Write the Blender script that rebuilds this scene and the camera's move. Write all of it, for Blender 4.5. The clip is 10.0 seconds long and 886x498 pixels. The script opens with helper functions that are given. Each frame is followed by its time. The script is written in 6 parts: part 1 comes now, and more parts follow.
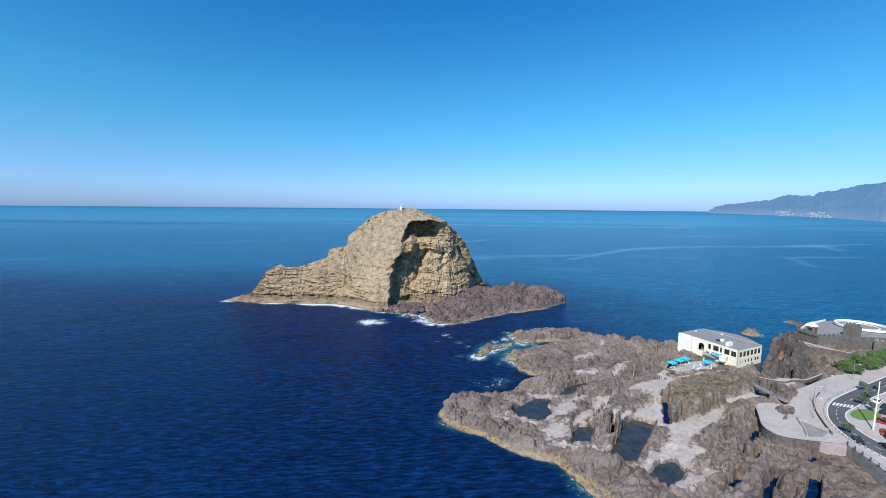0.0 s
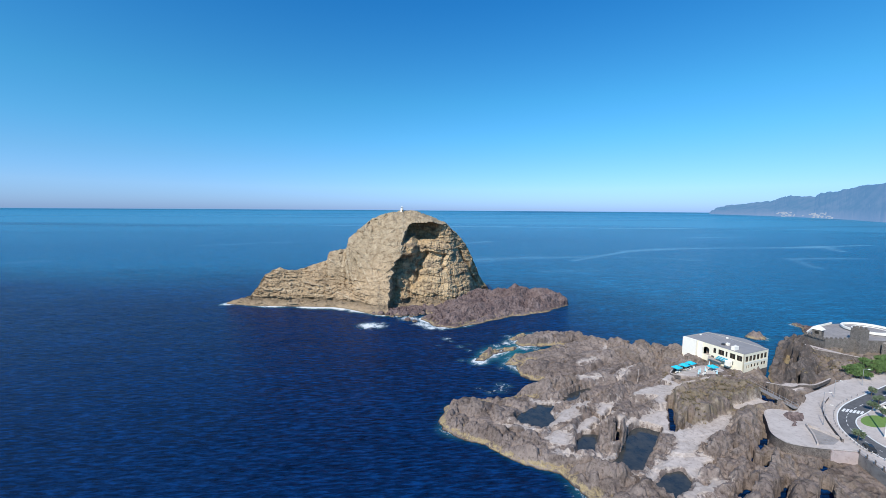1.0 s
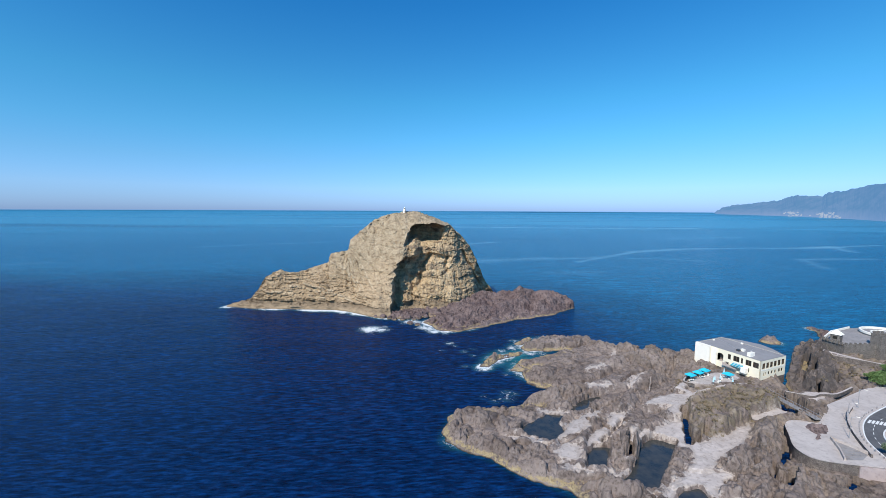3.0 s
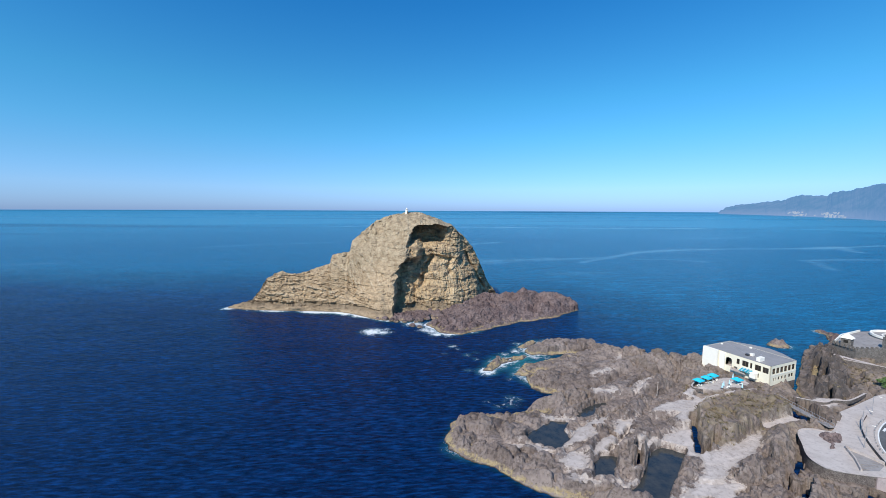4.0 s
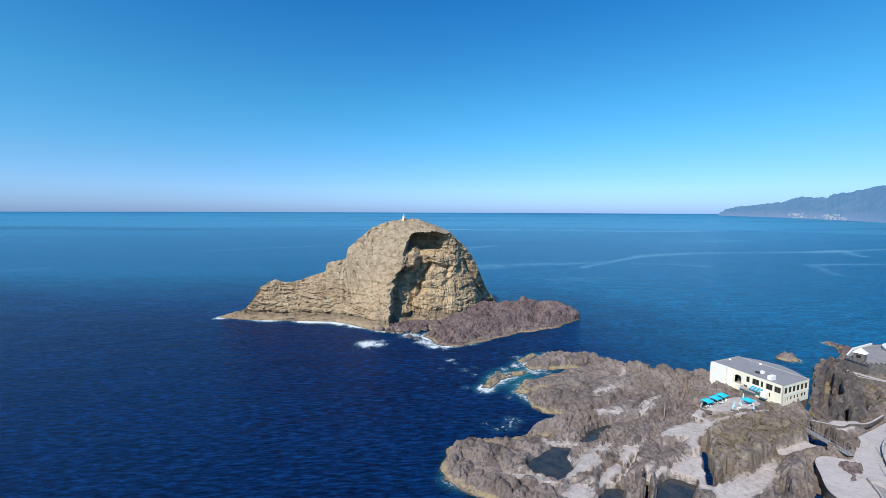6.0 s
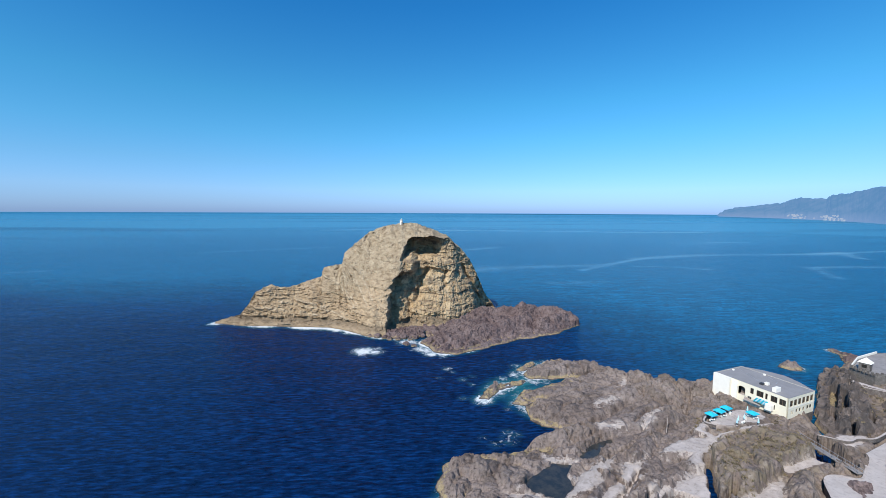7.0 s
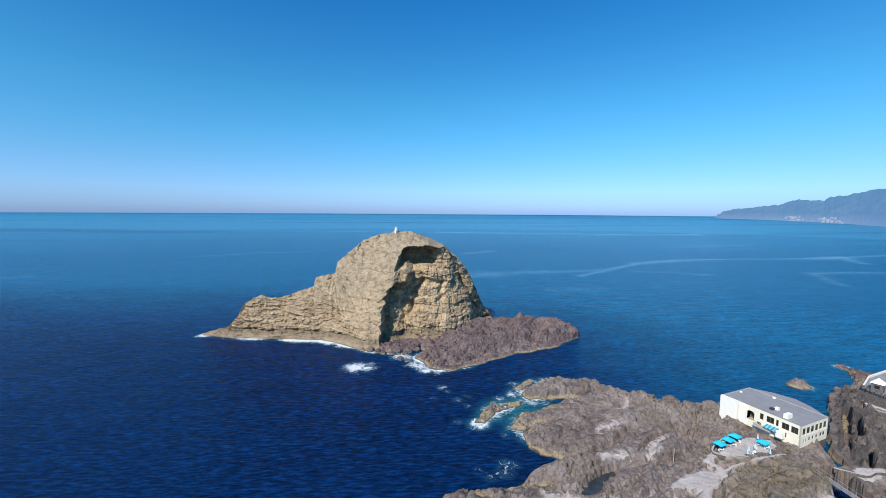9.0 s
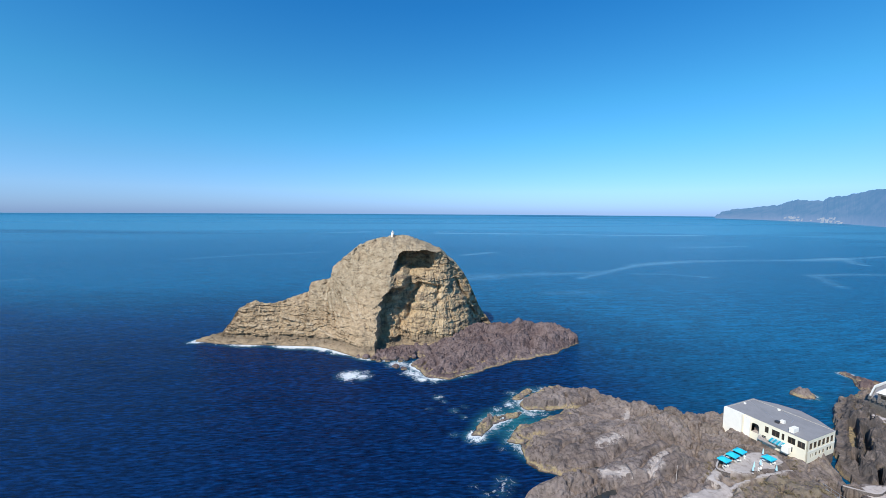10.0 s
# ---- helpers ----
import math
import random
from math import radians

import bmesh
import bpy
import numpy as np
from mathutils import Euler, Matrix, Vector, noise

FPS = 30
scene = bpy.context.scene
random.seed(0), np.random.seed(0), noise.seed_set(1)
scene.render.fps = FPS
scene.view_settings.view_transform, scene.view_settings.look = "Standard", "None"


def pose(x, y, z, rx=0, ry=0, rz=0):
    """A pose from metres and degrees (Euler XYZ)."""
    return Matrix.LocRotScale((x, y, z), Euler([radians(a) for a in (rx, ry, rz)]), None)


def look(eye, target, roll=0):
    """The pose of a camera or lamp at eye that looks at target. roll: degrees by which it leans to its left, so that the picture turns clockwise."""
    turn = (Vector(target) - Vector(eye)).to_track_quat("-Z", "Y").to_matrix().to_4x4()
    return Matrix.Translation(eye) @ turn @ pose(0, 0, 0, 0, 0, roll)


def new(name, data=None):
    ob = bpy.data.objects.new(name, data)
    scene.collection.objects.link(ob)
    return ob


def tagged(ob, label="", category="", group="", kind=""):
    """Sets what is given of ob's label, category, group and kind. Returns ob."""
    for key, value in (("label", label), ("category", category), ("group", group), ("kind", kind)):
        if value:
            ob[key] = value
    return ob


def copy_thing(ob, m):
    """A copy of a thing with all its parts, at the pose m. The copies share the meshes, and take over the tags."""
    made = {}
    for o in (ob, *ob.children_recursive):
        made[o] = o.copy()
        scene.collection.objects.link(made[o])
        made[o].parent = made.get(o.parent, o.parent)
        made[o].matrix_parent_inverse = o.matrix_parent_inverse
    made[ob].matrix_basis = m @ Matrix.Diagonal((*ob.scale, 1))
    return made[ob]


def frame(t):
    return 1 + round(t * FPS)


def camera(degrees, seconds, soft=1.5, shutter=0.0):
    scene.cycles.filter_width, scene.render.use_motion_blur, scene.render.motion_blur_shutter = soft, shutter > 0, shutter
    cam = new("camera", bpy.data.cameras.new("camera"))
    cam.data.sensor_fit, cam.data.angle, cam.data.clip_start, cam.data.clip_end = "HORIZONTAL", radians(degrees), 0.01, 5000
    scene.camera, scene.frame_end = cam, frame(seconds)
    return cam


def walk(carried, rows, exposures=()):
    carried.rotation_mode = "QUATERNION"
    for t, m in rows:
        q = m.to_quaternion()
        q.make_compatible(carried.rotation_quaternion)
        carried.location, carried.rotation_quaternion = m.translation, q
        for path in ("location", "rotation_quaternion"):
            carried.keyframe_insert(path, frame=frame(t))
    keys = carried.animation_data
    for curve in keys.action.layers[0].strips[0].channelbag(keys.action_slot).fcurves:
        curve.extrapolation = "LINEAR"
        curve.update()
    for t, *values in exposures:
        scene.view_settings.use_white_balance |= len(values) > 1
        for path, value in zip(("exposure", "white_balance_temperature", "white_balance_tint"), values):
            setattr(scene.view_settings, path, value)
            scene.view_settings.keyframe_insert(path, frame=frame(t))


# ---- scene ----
cam = camera(96.48, 10.0, soft=0.7)
ROWS = [
    (0.0, -0.02, 0.02, 71.48, -6.09, -5.92, 0.52),
    (0.5, 0.29, 1.37, 71.66, -6.06, -5.80, 0.45),
    (1.0, 0.38, 2.62, 71.83, -5.97, -5.70, 0.40),
    (1.5, 0.34, 4.04, 71.83, -5.84, -5.74, 0.40),
    (2.0, 0.55, 5.51, 71.99, -5.77, -5.73, 0.38),
    (2.5, 0.97, 6.98, 71.97, -5.61, -5.62, 0.30),
    (4.0, 1.25, 11.37, 72.86, -5.11, -5.66, 0.25),
    (4.5, 1.43, 12.82, 73.50, -4.96, -5.50, 0.19),
    (5.0, 1.93, 14.73, 74.36, -5.00, -5.49, 0.22),
    (5.5, 2.67, 16.74, 75.45, -5.06, -5.48, 0.22),
    (7.0, 4.59, 22.86, 79.55, -5.25, -5.41, 0.27),
    (7.5, 5.39, 24.88, 80.82, -5.26, -5.42, 0.27),
    (8.0, 5.95, 27.00, 82.13, -5.30, -5.41, 0.34),
    (8.5, 6.60, 29.16, 83.51, -5.38, -5.37, 0.38),
    (9.0, 7.14, 31.42, 85.05, -5.48, -5.33, 0.38),
    (9.5, 8.10, 33.78, 86.47, -5.49, -5.40, 0.41),
    (10.0, 9.01, 36.08, 87.70, -5.59, -5.33, 0.36),
]
walk(cam, [(t, pose(x, y, z, 90 + pitch, 0, yaw) @ pose(0, 0, 0, 0, 0, roll)) for t, x, y, z, yaw, pitch, roll in ROWS])

# ---- light ----
SUN_EL, SUN_AZ = radians(42), math.atan2(-0.65, -0.76)
world = bpy.data.worlds.new("sky")
scene.world = world
world.use_nodes = True
wn, wl = world.node_tree.nodes, world.node_tree.links
sky = wn.new("ShaderNodeTexSky")
sky.sky_type, sky.sun_disc = "NISHITA", False
sky.sun_elevation, sky.sun_rotation = SUN_EL, SUN_AZ
sky.air_density, sky.dust_density, sky.ozone_density, sky.altitude = 1.0, 0.3, 3.0, 70
wn["Background"].inputs["Strength"].default_value = 0.172
# Clear sea air: a deep blue overhead that pales evenly towards the horizon.
place = wn.new("ShaderNodeTexCoord")
height = wn.new("ShaderNodeSeparateXYZ")
tint = wn.new("ShaderNodeValToRGB")
stops = ((0.0, (0.285, 0.46, 1.0)), (0.05, (0.375, 0.58, 0.98)), (0.11, (0.33, 0.62, 0.88)), (0.17, (0.27, 0.68, 0.89)), (0.25, (0.215, 0.71, 0.90)), (0.44, (0.108, 0.62, 0.97)), (1.0, (0.08, 0.5, 0.88)))
while len(tint.color_ramp.elements) < len(stops):
    tint.color_ramp.elements.new(0.5)
for e, (at, c) in zip(tint.color_ramp.elements, stops):
    e.position, e.color = at, (*c, 1)
clear = wn.new("ShaderNodeMix")
clear.data_type, clear.blend_type = "RGBA", "MULTIPLY"
clear.inputs["Factor"].default_value = 1.0
wl.new(place.outputs["Generated"], height.inputs[0])
wl.new(height.outputs["Z"], tint.inputs["Fac"])
wl.new(sky.outputs["Color"], clear.inputs["A"])
wl.new(tint.outputs["Color"], clear.inputs["B"])
wl.new(clear.outputs["Result"], wn["Background"].inputs["Color"])
sun = new("sun", bpy.data.lights.new("sun", "SUN"))
sun.data.energy, sun.data.angle, sun.data.color = 5.0, radians(0.5), (1.0, 0.95, 0.87)
toward = Vector((-0.65, -0.76, 0)).normalized() * math.cos(SUN_EL) + Vector((0, 0, math.sin(SUN_EL)))
sun.matrix_world = look(toward * 300, (0, 0, 0))
scene.view_settings.exposure = 0.0


# ---- noise and plan arithmetic ----
def lattice(ix, iy, iz, seed):
    h = ix * 374761393 + iy * 668265263 + iz * 2147483647 + seed * 974711
    h = (h ^ (h >> 13)) * 1274126177
    h = h ^ (h >> 16)
    return (h & 0xFFFFFF) / float(0xFFFFFF) * 2 - 1


def value_noise(x, y, z=0.0, seed=0):
    """Smooth noise from -1 to 1 at arrays of places."""
    x, y, z = np.asarray(x, float), np.asarray(y, float), np.asarray(z, float)
    deep = (0, 1)
    if z.ndim == 0 and float(z) == math.floor(float(z)):
        deep = (0,)
    cells, ways = [], []
    for v in (x, y, z):
        i = np.floor(v)
        f = v - i
        cells.append(i.astype(np.int64))
        ways.append(f * f * f * (f * (f * 6 - 15) + 10))
    (ix, iy, iz), (fx, fy, fz) = cells, ways
    out = 0
    for dx in (0, 1):
        for dy in (0, 1):
            for dz in deep:
                w = (fx if dx else 1 - fx) * (fy if dy else 1 - fy) * (fz if dz else 1 - fz)
                out = out + w * lattice(ix + dx, iy + dy, iz + dz, seed)
    return out


def fbm(x, y, z=0.0, octaves=4, seed=0):
    out, gain = 0, 1.0
    for o in range(octaves):
        out = out + gain * value_noise(x * 2.03**o, y * 2.03**o, np.asarray(z) * 2.03**o, seed + 7 * o)
        gain *= 0.5
    return out / 1.6


def ridged(x, y, z=0.0, octaves=4, seed=0):
    """Sharp crests: 0 in the valleys, 1 on the crests."""
    out, gain, total = 0, 1.0, 0
    for o in range(octaves):
        out = out + gain * (1 - np.abs(value_noise(x * 2.1**o, y * 2.1**o, np.asarray(z) * 2.1**o, seed + 5 * o))) ** 2
        total += gain
        gain *= 0.5
    return out / total


def blocks(u, w, seed=0):
    """Broken rock: for each place its block's own level, -1 to 1, and how near it lies to a joint (0 at the joint)."""
    iu, iw = np.floor(u).astype(np.int64), np.floor(w).astype(np.int64)
    first, second, level = np.full(u.shape, 9.0), np.full(u.shape, 9.0), np.zeros(u.shape)
    for du in (-1, 0, 1):
        for dw in (-1, 0, 1):
            cu, cw = iu + du, iw + dw
            px = cu + 0.5 + 0.42 * lattice(cu, cw, 1, seed)
            py = cw + 0.5 + 0.42 * lattice(cu, cw, 2, seed)
            d = np.hypot(u - px, w - py)
            near = d < first
            second = np.where(near, first, np.minimum(second, d))
            level = np.where(near, lattice(cu, cw, 3, seed), level)
            first = np.where(near, d, first)
    return level, second - first


def inside(x, y, polygon):
    """Signed distance to a polygon's edge, positive inside."""
    px = np.array(polygon, float)
    best = np.full(x.shape, 1e9)
    odd = np.zeros(x.shape, bool)
    for (ax, ay), (bx, by) in zip(px, np.roll(px, -1, 0)):
        ex, ey = bx - ax, by - ay
        k = np.clip(((x - ax) * ex + (y - ay) * ey) / (ex * ex + ey * ey), 0, 1)
        best = np.minimum(best, (x - ax - k * ex) ** 2 + (y - ay - k * ey) ** 2)
        if ay != by:
            odd ^= ((ay > y) != (by > y)) & (x < (bx - ax) * (y - ay) / (by - ay) + ax)
    return np.where(odd, 1, -1) * np.sqrt(best)


def along(x, y, line):
    """Distance to a polyline of (x, y, height), and the height at its nearest place."""
    best, height = np.full(x.shape, 1e9), np.zeros(x.shape)
    for (ax, ay, az), (bx, by, bz) in zip(line, line[1:]):
        ex, ey = bx - ax, by - ay
        k = np.clip(((x - ax) * ex + (y - ay) * ey) / (ex * ex + ey * ey), 0, 1)
        d = np.hypot(x - ax - k * ex, y - ay - k * ey)
        near = d < best
        best, height = np.where(near, d, best), np.where(near, az + k * (bz - az), height)
    return best, height


def step(a, b, v):
    k = np.clip((v - a) / (b - a), 0, 1)
    return k * k * (3 - 2 * k)


# ---- mesh helpers ----
def mesh_of(name, verts, faces, mats=(), smooth=False):
    me = bpy.data.meshes.new(name)
    verts, faces = np.asarray(verts, np.float32), np.asarray(faces, np.int32)
    count, sides = faces.shape
    me.vertices.add(len(verts))
    me.vertices.foreach_set("co", verts.ravel())
    me.loops.add(count * sides)
    me.loops.foreach_set("vertex_index", faces.ravel())
    me.polygons.add(count)
    me.polygons.foreach_set("loop_start", np.arange(0, count * sides, sides, dtype=np.int32))
    for m in mats:
        me.materials.append(m)
    me.update(calc_edges=True)
    me.polygons.foreach_set("use_smooth", np.full(count, smooth))
    return me


def grid_faces(rows, cols):
    i = (np.arange(rows - 1)[:, None] * cols + np.arange(cols - 1)[None]).ravel()
    return np.stack([i, i + 1, i + cols + 1, i + cols], 1)


def kept(verts, faces):
    """The verts that the faces use, renumbered."""
    used = np.unique(faces)
    number = np.zeros(len(verts), int)
    number[used] = np.arange(len(used))
    return verts[used], number[faces]


def part(name, bm, material, parent=None, label=""):
    me = bpy.data.meshes.new(name)
    bm.normal_update()
    bm.to_mesh(me)
    bm.free()
    me.materials.append(material)
    ob = new(name, me)
    ob.parent = parent
    return tagged(ob, label)


def thing(name, m, label, category, group="", kind=""):
    ob = new(name)
    ob.empty_display_size = 0.3
    ob.matrix_world = m
    return tagged(ob, label, category, group, kind)


def box(x0, y0, z0, x1, y1, z1, bm=None, bevel=0.0):
    bm = bm or bmesh.new()
    made = bmesh.ops.create_cube(bm, size=1, matrix=Matrix.Translation(((x0 + x1) / 2, (y0 + y1) / 2, (z0 + z1) / 2)) @ Matrix.Diagonal((x1 - x0, y1 - y0, z1 - z0, 1)))
    if bevel:
        edges = list({e for v in made["verts"] for e in v.link_edges})
        bmesh.ops.bevel(bm, geom=edges, offset=bevel, segments=1, affect="EDGES", profile=0.5)
    return bm


def cone(r0, r1, z0, z1, sides=16, bm=None, x=0.0, y=0.0, turn=0.0):
    bm = bm or bmesh.new()
    bmesh.ops.create_cone(bm, cap_ends=True, segments=sides, radius1=r0, radius2=r1, depth=z1 - z0, matrix=pose(x, y, (z0 + z1) / 2, 0, 0, turn))
    return bm


def tube(a, b, r0, r1, sides=8, bm=None):
    bm = bm or bmesh.new()
    a, b = Vector(a), Vector(b)
    turn = (b - a).to_track_quat("Z", "Y").to_matrix().to_4x4()
    bmesh.ops.create_cone(bm, cap_ends=True, segments=sides, radius1=r0, radius2=r1, depth=(b - a).length, matrix=Matrix.Translation((a + b) / 2) @ turn)
    return bm


def slab(outline, z0, z1, bm=None):
    """An upright prism over an outline given anticlockwise."""
    bm = bm or bmesh.new()
    low = [bm.verts.new((x, y, z0)) for x, y in outline]
    high = [bm.verts.new((x, y, z1)) for x, y in outline]
    bm.faces.new(high)
    bm.faces.new(low[::-1])
    n = len(low)
    for i in range(n):
        bm.faces.new((low[i], low[(i + 1) % n], high[(i + 1) % n], high[i]))
    bmesh.ops.recalc_face_normals(bm, faces=bm.faces)
    return bm


def band(line, width, z0, z1, bm=None):
    """A wall of a width along a polyline, from z0 to z1."""
    bm = bm or bmesh.new()
    p = [Vector(q) for q in line]
    sides = []
    for i, q in enumerate(p):
        d = (p[min(i + 1, len(p) - 1)] - p[max(i - 1, 0)]).normalized()
        n = Vector((-d.y, d.x)) * width / 2
        sides.append((q + n, q - n))
    rows = [[bm.verts.new((*s, z)) for s, z in ((l, z0), (l, z1), (r, z1), (r, z0))] for l, r in sides]
    for a, b in zip(rows, rows[1:]):
        for i in range(4):
            bm.faces.new((a[i], a[(i + 1) % 4], b[(i + 1) % 4], b[i]))
    bm.faces.new(rows[0])
    bm.faces.new(rows[-1][::-1])
    bmesh.ops.recalc_face_normals(bm, faces=bm.faces)
    return bm


def smooth_line(points, n=6):
    """A polyline rounded through its points (Catmull-Rom)."""
    p = [Vector(q) for q in points]
    out = []
    for i in range(len(p) - 1):
        a, b, c, d = p[max(i - 1, 0)], p[i], p[i + 1], p[min(i + 2, len(p) - 1)]
        for k in range(n):
            t = k / n
            out.append(tuple(0.5 * (2 * b + (c - a) * t + (2 * a - 5 * b + 4 * c - d) * t * t + (3 * b - a - 3 * c + d) * t**3)))
    return out + [tuple(p[-1])]


# ---- materials ----
class Nodes:
    """A short hand for node materials: the Principled shader and world-space noises."""

    def __init__(self, name, rough=0.9, metal=0.0, spec=0.3):
        self.mat = bpy.data.materials.new(name)
        self.mat.use_nodes = True
        self.n, self.l = self.mat.node_tree.nodes, self.mat.node_tree.links
        self.bsdf = self.n["Principled BSDF"]
        self.bsdf.inputs["Roughness"].default_value = rough
        self.bsdf.inputs["Metallic"].default_value = metal
        self.bsdf.inputs["Specular IOR Level"].default_value = spec
        self.at = self.n.new("ShaderNodeNewGeometry").outputs["Position"]

    def put(self, socket, value):
        if hasattr(value, "links"):
            self.l.new(value, socket)
        elif isinstance(value, tuple) and len(value) == 3 and socket.type == "RGBA":
            socket.default_value = (*value, 1)
        else:
            socket.default_value = value

    def scaled(self, sx, sy, sz, turn=0.0):
        m = self.n.new("ShaderNodeMapping")
        self.l.new(self.at, m.inputs["Vector"])
        m.inputs["Scale"].default_value = (sx, sy, sz)
        m.inputs["Rotation"].default_value = (0, 0, radians(turn))
        return m.outputs["Vector"]

    def noise(self, scale, detail=5, rough=0.6, at=None, distort=0.0):
        t = self.n.new("ShaderNodeTexNoise")
        t.inputs["Scale"].default_value, t.inputs["Detail"].default_value = scale, detail
        t.inputs["Roughness"].default_value, t.inputs["Distortion"].default_value = rough, distort
        self.l.new(at or self.at, t.inputs["Vector"])
        return t.outputs["Fac"]

    def cells(self, scale, feature="F1", at=None):
        t = self.n.new("ShaderNodeTexVoronoi")
        t.feature = feature
        t.inputs["Scale"].default_value = scale
        self.l.new(at or self.at, t.inputs["Vector"])
        return t.outputs["Distance"]

    def ramp(self, fac, *stops):
        r = self.n.new("ShaderNodeValToRGB")
        while len(r.color_ramp.elements) < len(stops):
            r.color_ramp.elements.new(0.5)
        for e, (p, c) in zip(r.color_ramp.elements, stops):
            e.position, e.color = p, (*c, 1) if isinstance(c, tuple) else (c, c, c, 1)
        self.l.new(fac, r.inputs["Fac"])
        return r.outputs["Color"]

    def mix(self, fac, a, b, blend="MIX"):
        m = self.n.new("ShaderNodeMix")
        m.data_type, m.blend_type = "RGBA", blend
        self.put(m.inputs["Factor"], fac), self.put(m.inputs["A"], a), self.put(m.inputs["B"], b)
        return m.outputs["Result"]

    def math(self, op, a, b=0.0, c=0.0):
        m = self.n.new("ShaderNodeMath")
        m.operation = op
        for s, v in zip(m.inputs, (a, b, c)):
            self.put(s, v)
        return m.outputs["Value"]

    def axis(self, which):
        s = self.n.new("ShaderNodeSeparateXYZ")
        self.l.new(self.at, s.inputs[0])
        return s.outputs[which]

    def attribute(self, name):
        a = self.n.new("ShaderNodeAttribute")
        a.attribute_name = name
        return a.outputs["Fac"]

    def random(self):
        return self.n.new("ShaderNodeObjectInfo").outputs["Random"]

    def bump(self, height, distance, strength=1.0):
        b = self.n.new("ShaderNodeBump")
        b.inputs["Distance"].default_value, b.inputs["Strength"].default_value = distance, strength
        self.l.new(height, b.inputs["Height"])
        if self.bsdf.inputs["Normal"].links:
            self.l.new(self.bsdf.inputs["Normal"].links[0].from_socket, b.inputs["Normal"])
        self.l.new(b.outputs["Normal"], self.bsdf.inputs["Normal"])

    def colour(self, value):
        self.put(self.bsdf.inputs["Base Color"], value)
        return self


def plain(name, colour, rough=0.7, metal=0.0, spec=0.4, wear=0.12, scale=1.5):
    """A painted or built surface with faint stains at two scales."""
    k = Nodes(name, rough, metal, spec)
    dark = tuple(c * (1 - 2 * wear) for c in colour)
    light = tuple(min(1, c * (1 + wear)) for c in colour)
    k.colour(k.mix(k.noise(scale * 6, 3), k.mix(k.ramp(k.noise(scale * 0.4, 5), (0.35, 0.0), (0.65, 1.0)), dark, colour), light))
    return k.mat


def lava(name, dark, mid, light, moss=None, tide_top=0.29):
    k = Nodes(name, 0.95, spec=0.12)
    big = k.ramp(k.noise(0.07, 7, 0.68), (0.38, 0.0), (0.62, 1.0))
    c = k.mix(big, mid, light)
    c = k.mix(k.ramp(k.noise(0.2, 9, 0.72), (0.36, 0.75), (0.5, 0.0)), c, dark)
    c = k.mix(k.ramp(k.noise(1.0, 7, 0.7), (0.38, 0.6), (0.49, 0.0)), c, tuple(v * 0.6 for v in dark))
    c = k.mix(k.ramp(k.noise(0.6, 8, 0.75), (0.56, 0.0), (0.70, 0.45)), c, tuple(min(1, v * 1.4) for v in light))
    if moss:
        c = k.mix(k.math("MULTIPLY", k.attribute("basalt"), k.ramp(k.noise(0.3, 8, 0.72, k.scaled(1, 1, 0.35)), (0.46, 1.0), (0.62, 0.2))), c, (0.085, 0.073, 0.067))
        c = k.mix(k.math("MULTIPLY", k.ramp(k.noise(0.3, 8, 0.74), (0.42, 0.0), (0.56, 0.9)), k.attribute("plants")), c, k.mix(k.noise(1.5, 4), moss, tuple(v * 0.5 for v in moss)))
        crust = k.math("ADD", k.noise(0.3, 10, 0.78), k.math("MULTIPLY", k.math("MAXIMUM", k.math("SUBTRACT", k.attribute("salt"), 1.0), 0.0), 0.3))
        salt = k.math("MULTIPLY", k.math("MINIMUM", k.attribute("salt"), 1.0), k.ramp(crust, (0.49, 0.0), (0.54, 0.92)))
        c = k.mix(salt, c, k.mix(k.noise(1.2, 5, 0.7), (0.35, 0.295, 0.258), (0.54, 0.47, 0.42)))
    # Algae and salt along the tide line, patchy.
    z = k.math("ADD", k.axis("Z"), k.math("MULTIPLY", k.math("SUBTRACT", k.noise(0.3, 7, 0.7), 0.5), 3.4))
    tide = k.math("MULTIPLY", k.ramp(k.math("MULTIPLY", z, 0.2), (0.02, 0.0), (0.08, 1.0), (tide_top - 0.1, 0.85), (tide_top, 0.0)), k.ramp(k.noise(0.7, 7, 0.72), (0.41, 0.0), (0.51, 1.0)))
    tide = k.math("MULTIPLY", tide, k.math("SUBTRACT", 1.0, k.attribute("inland")))
    c = k.mix(tide, c, k.mix(k.noise(1.1, 5, 0.7), (0.15, 0.108, 0.048), (0.54, 0.43, 0.25)))
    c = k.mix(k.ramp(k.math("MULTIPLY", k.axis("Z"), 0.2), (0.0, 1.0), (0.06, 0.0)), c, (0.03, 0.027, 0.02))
    k.colour(c)
    k.bump(k.noise(0.5, 10, 0.70), 0.6, 0.8)
    k.bump(k.noise(2.4, 6, 0.7), 0.2, 0.7)
    return k.mat


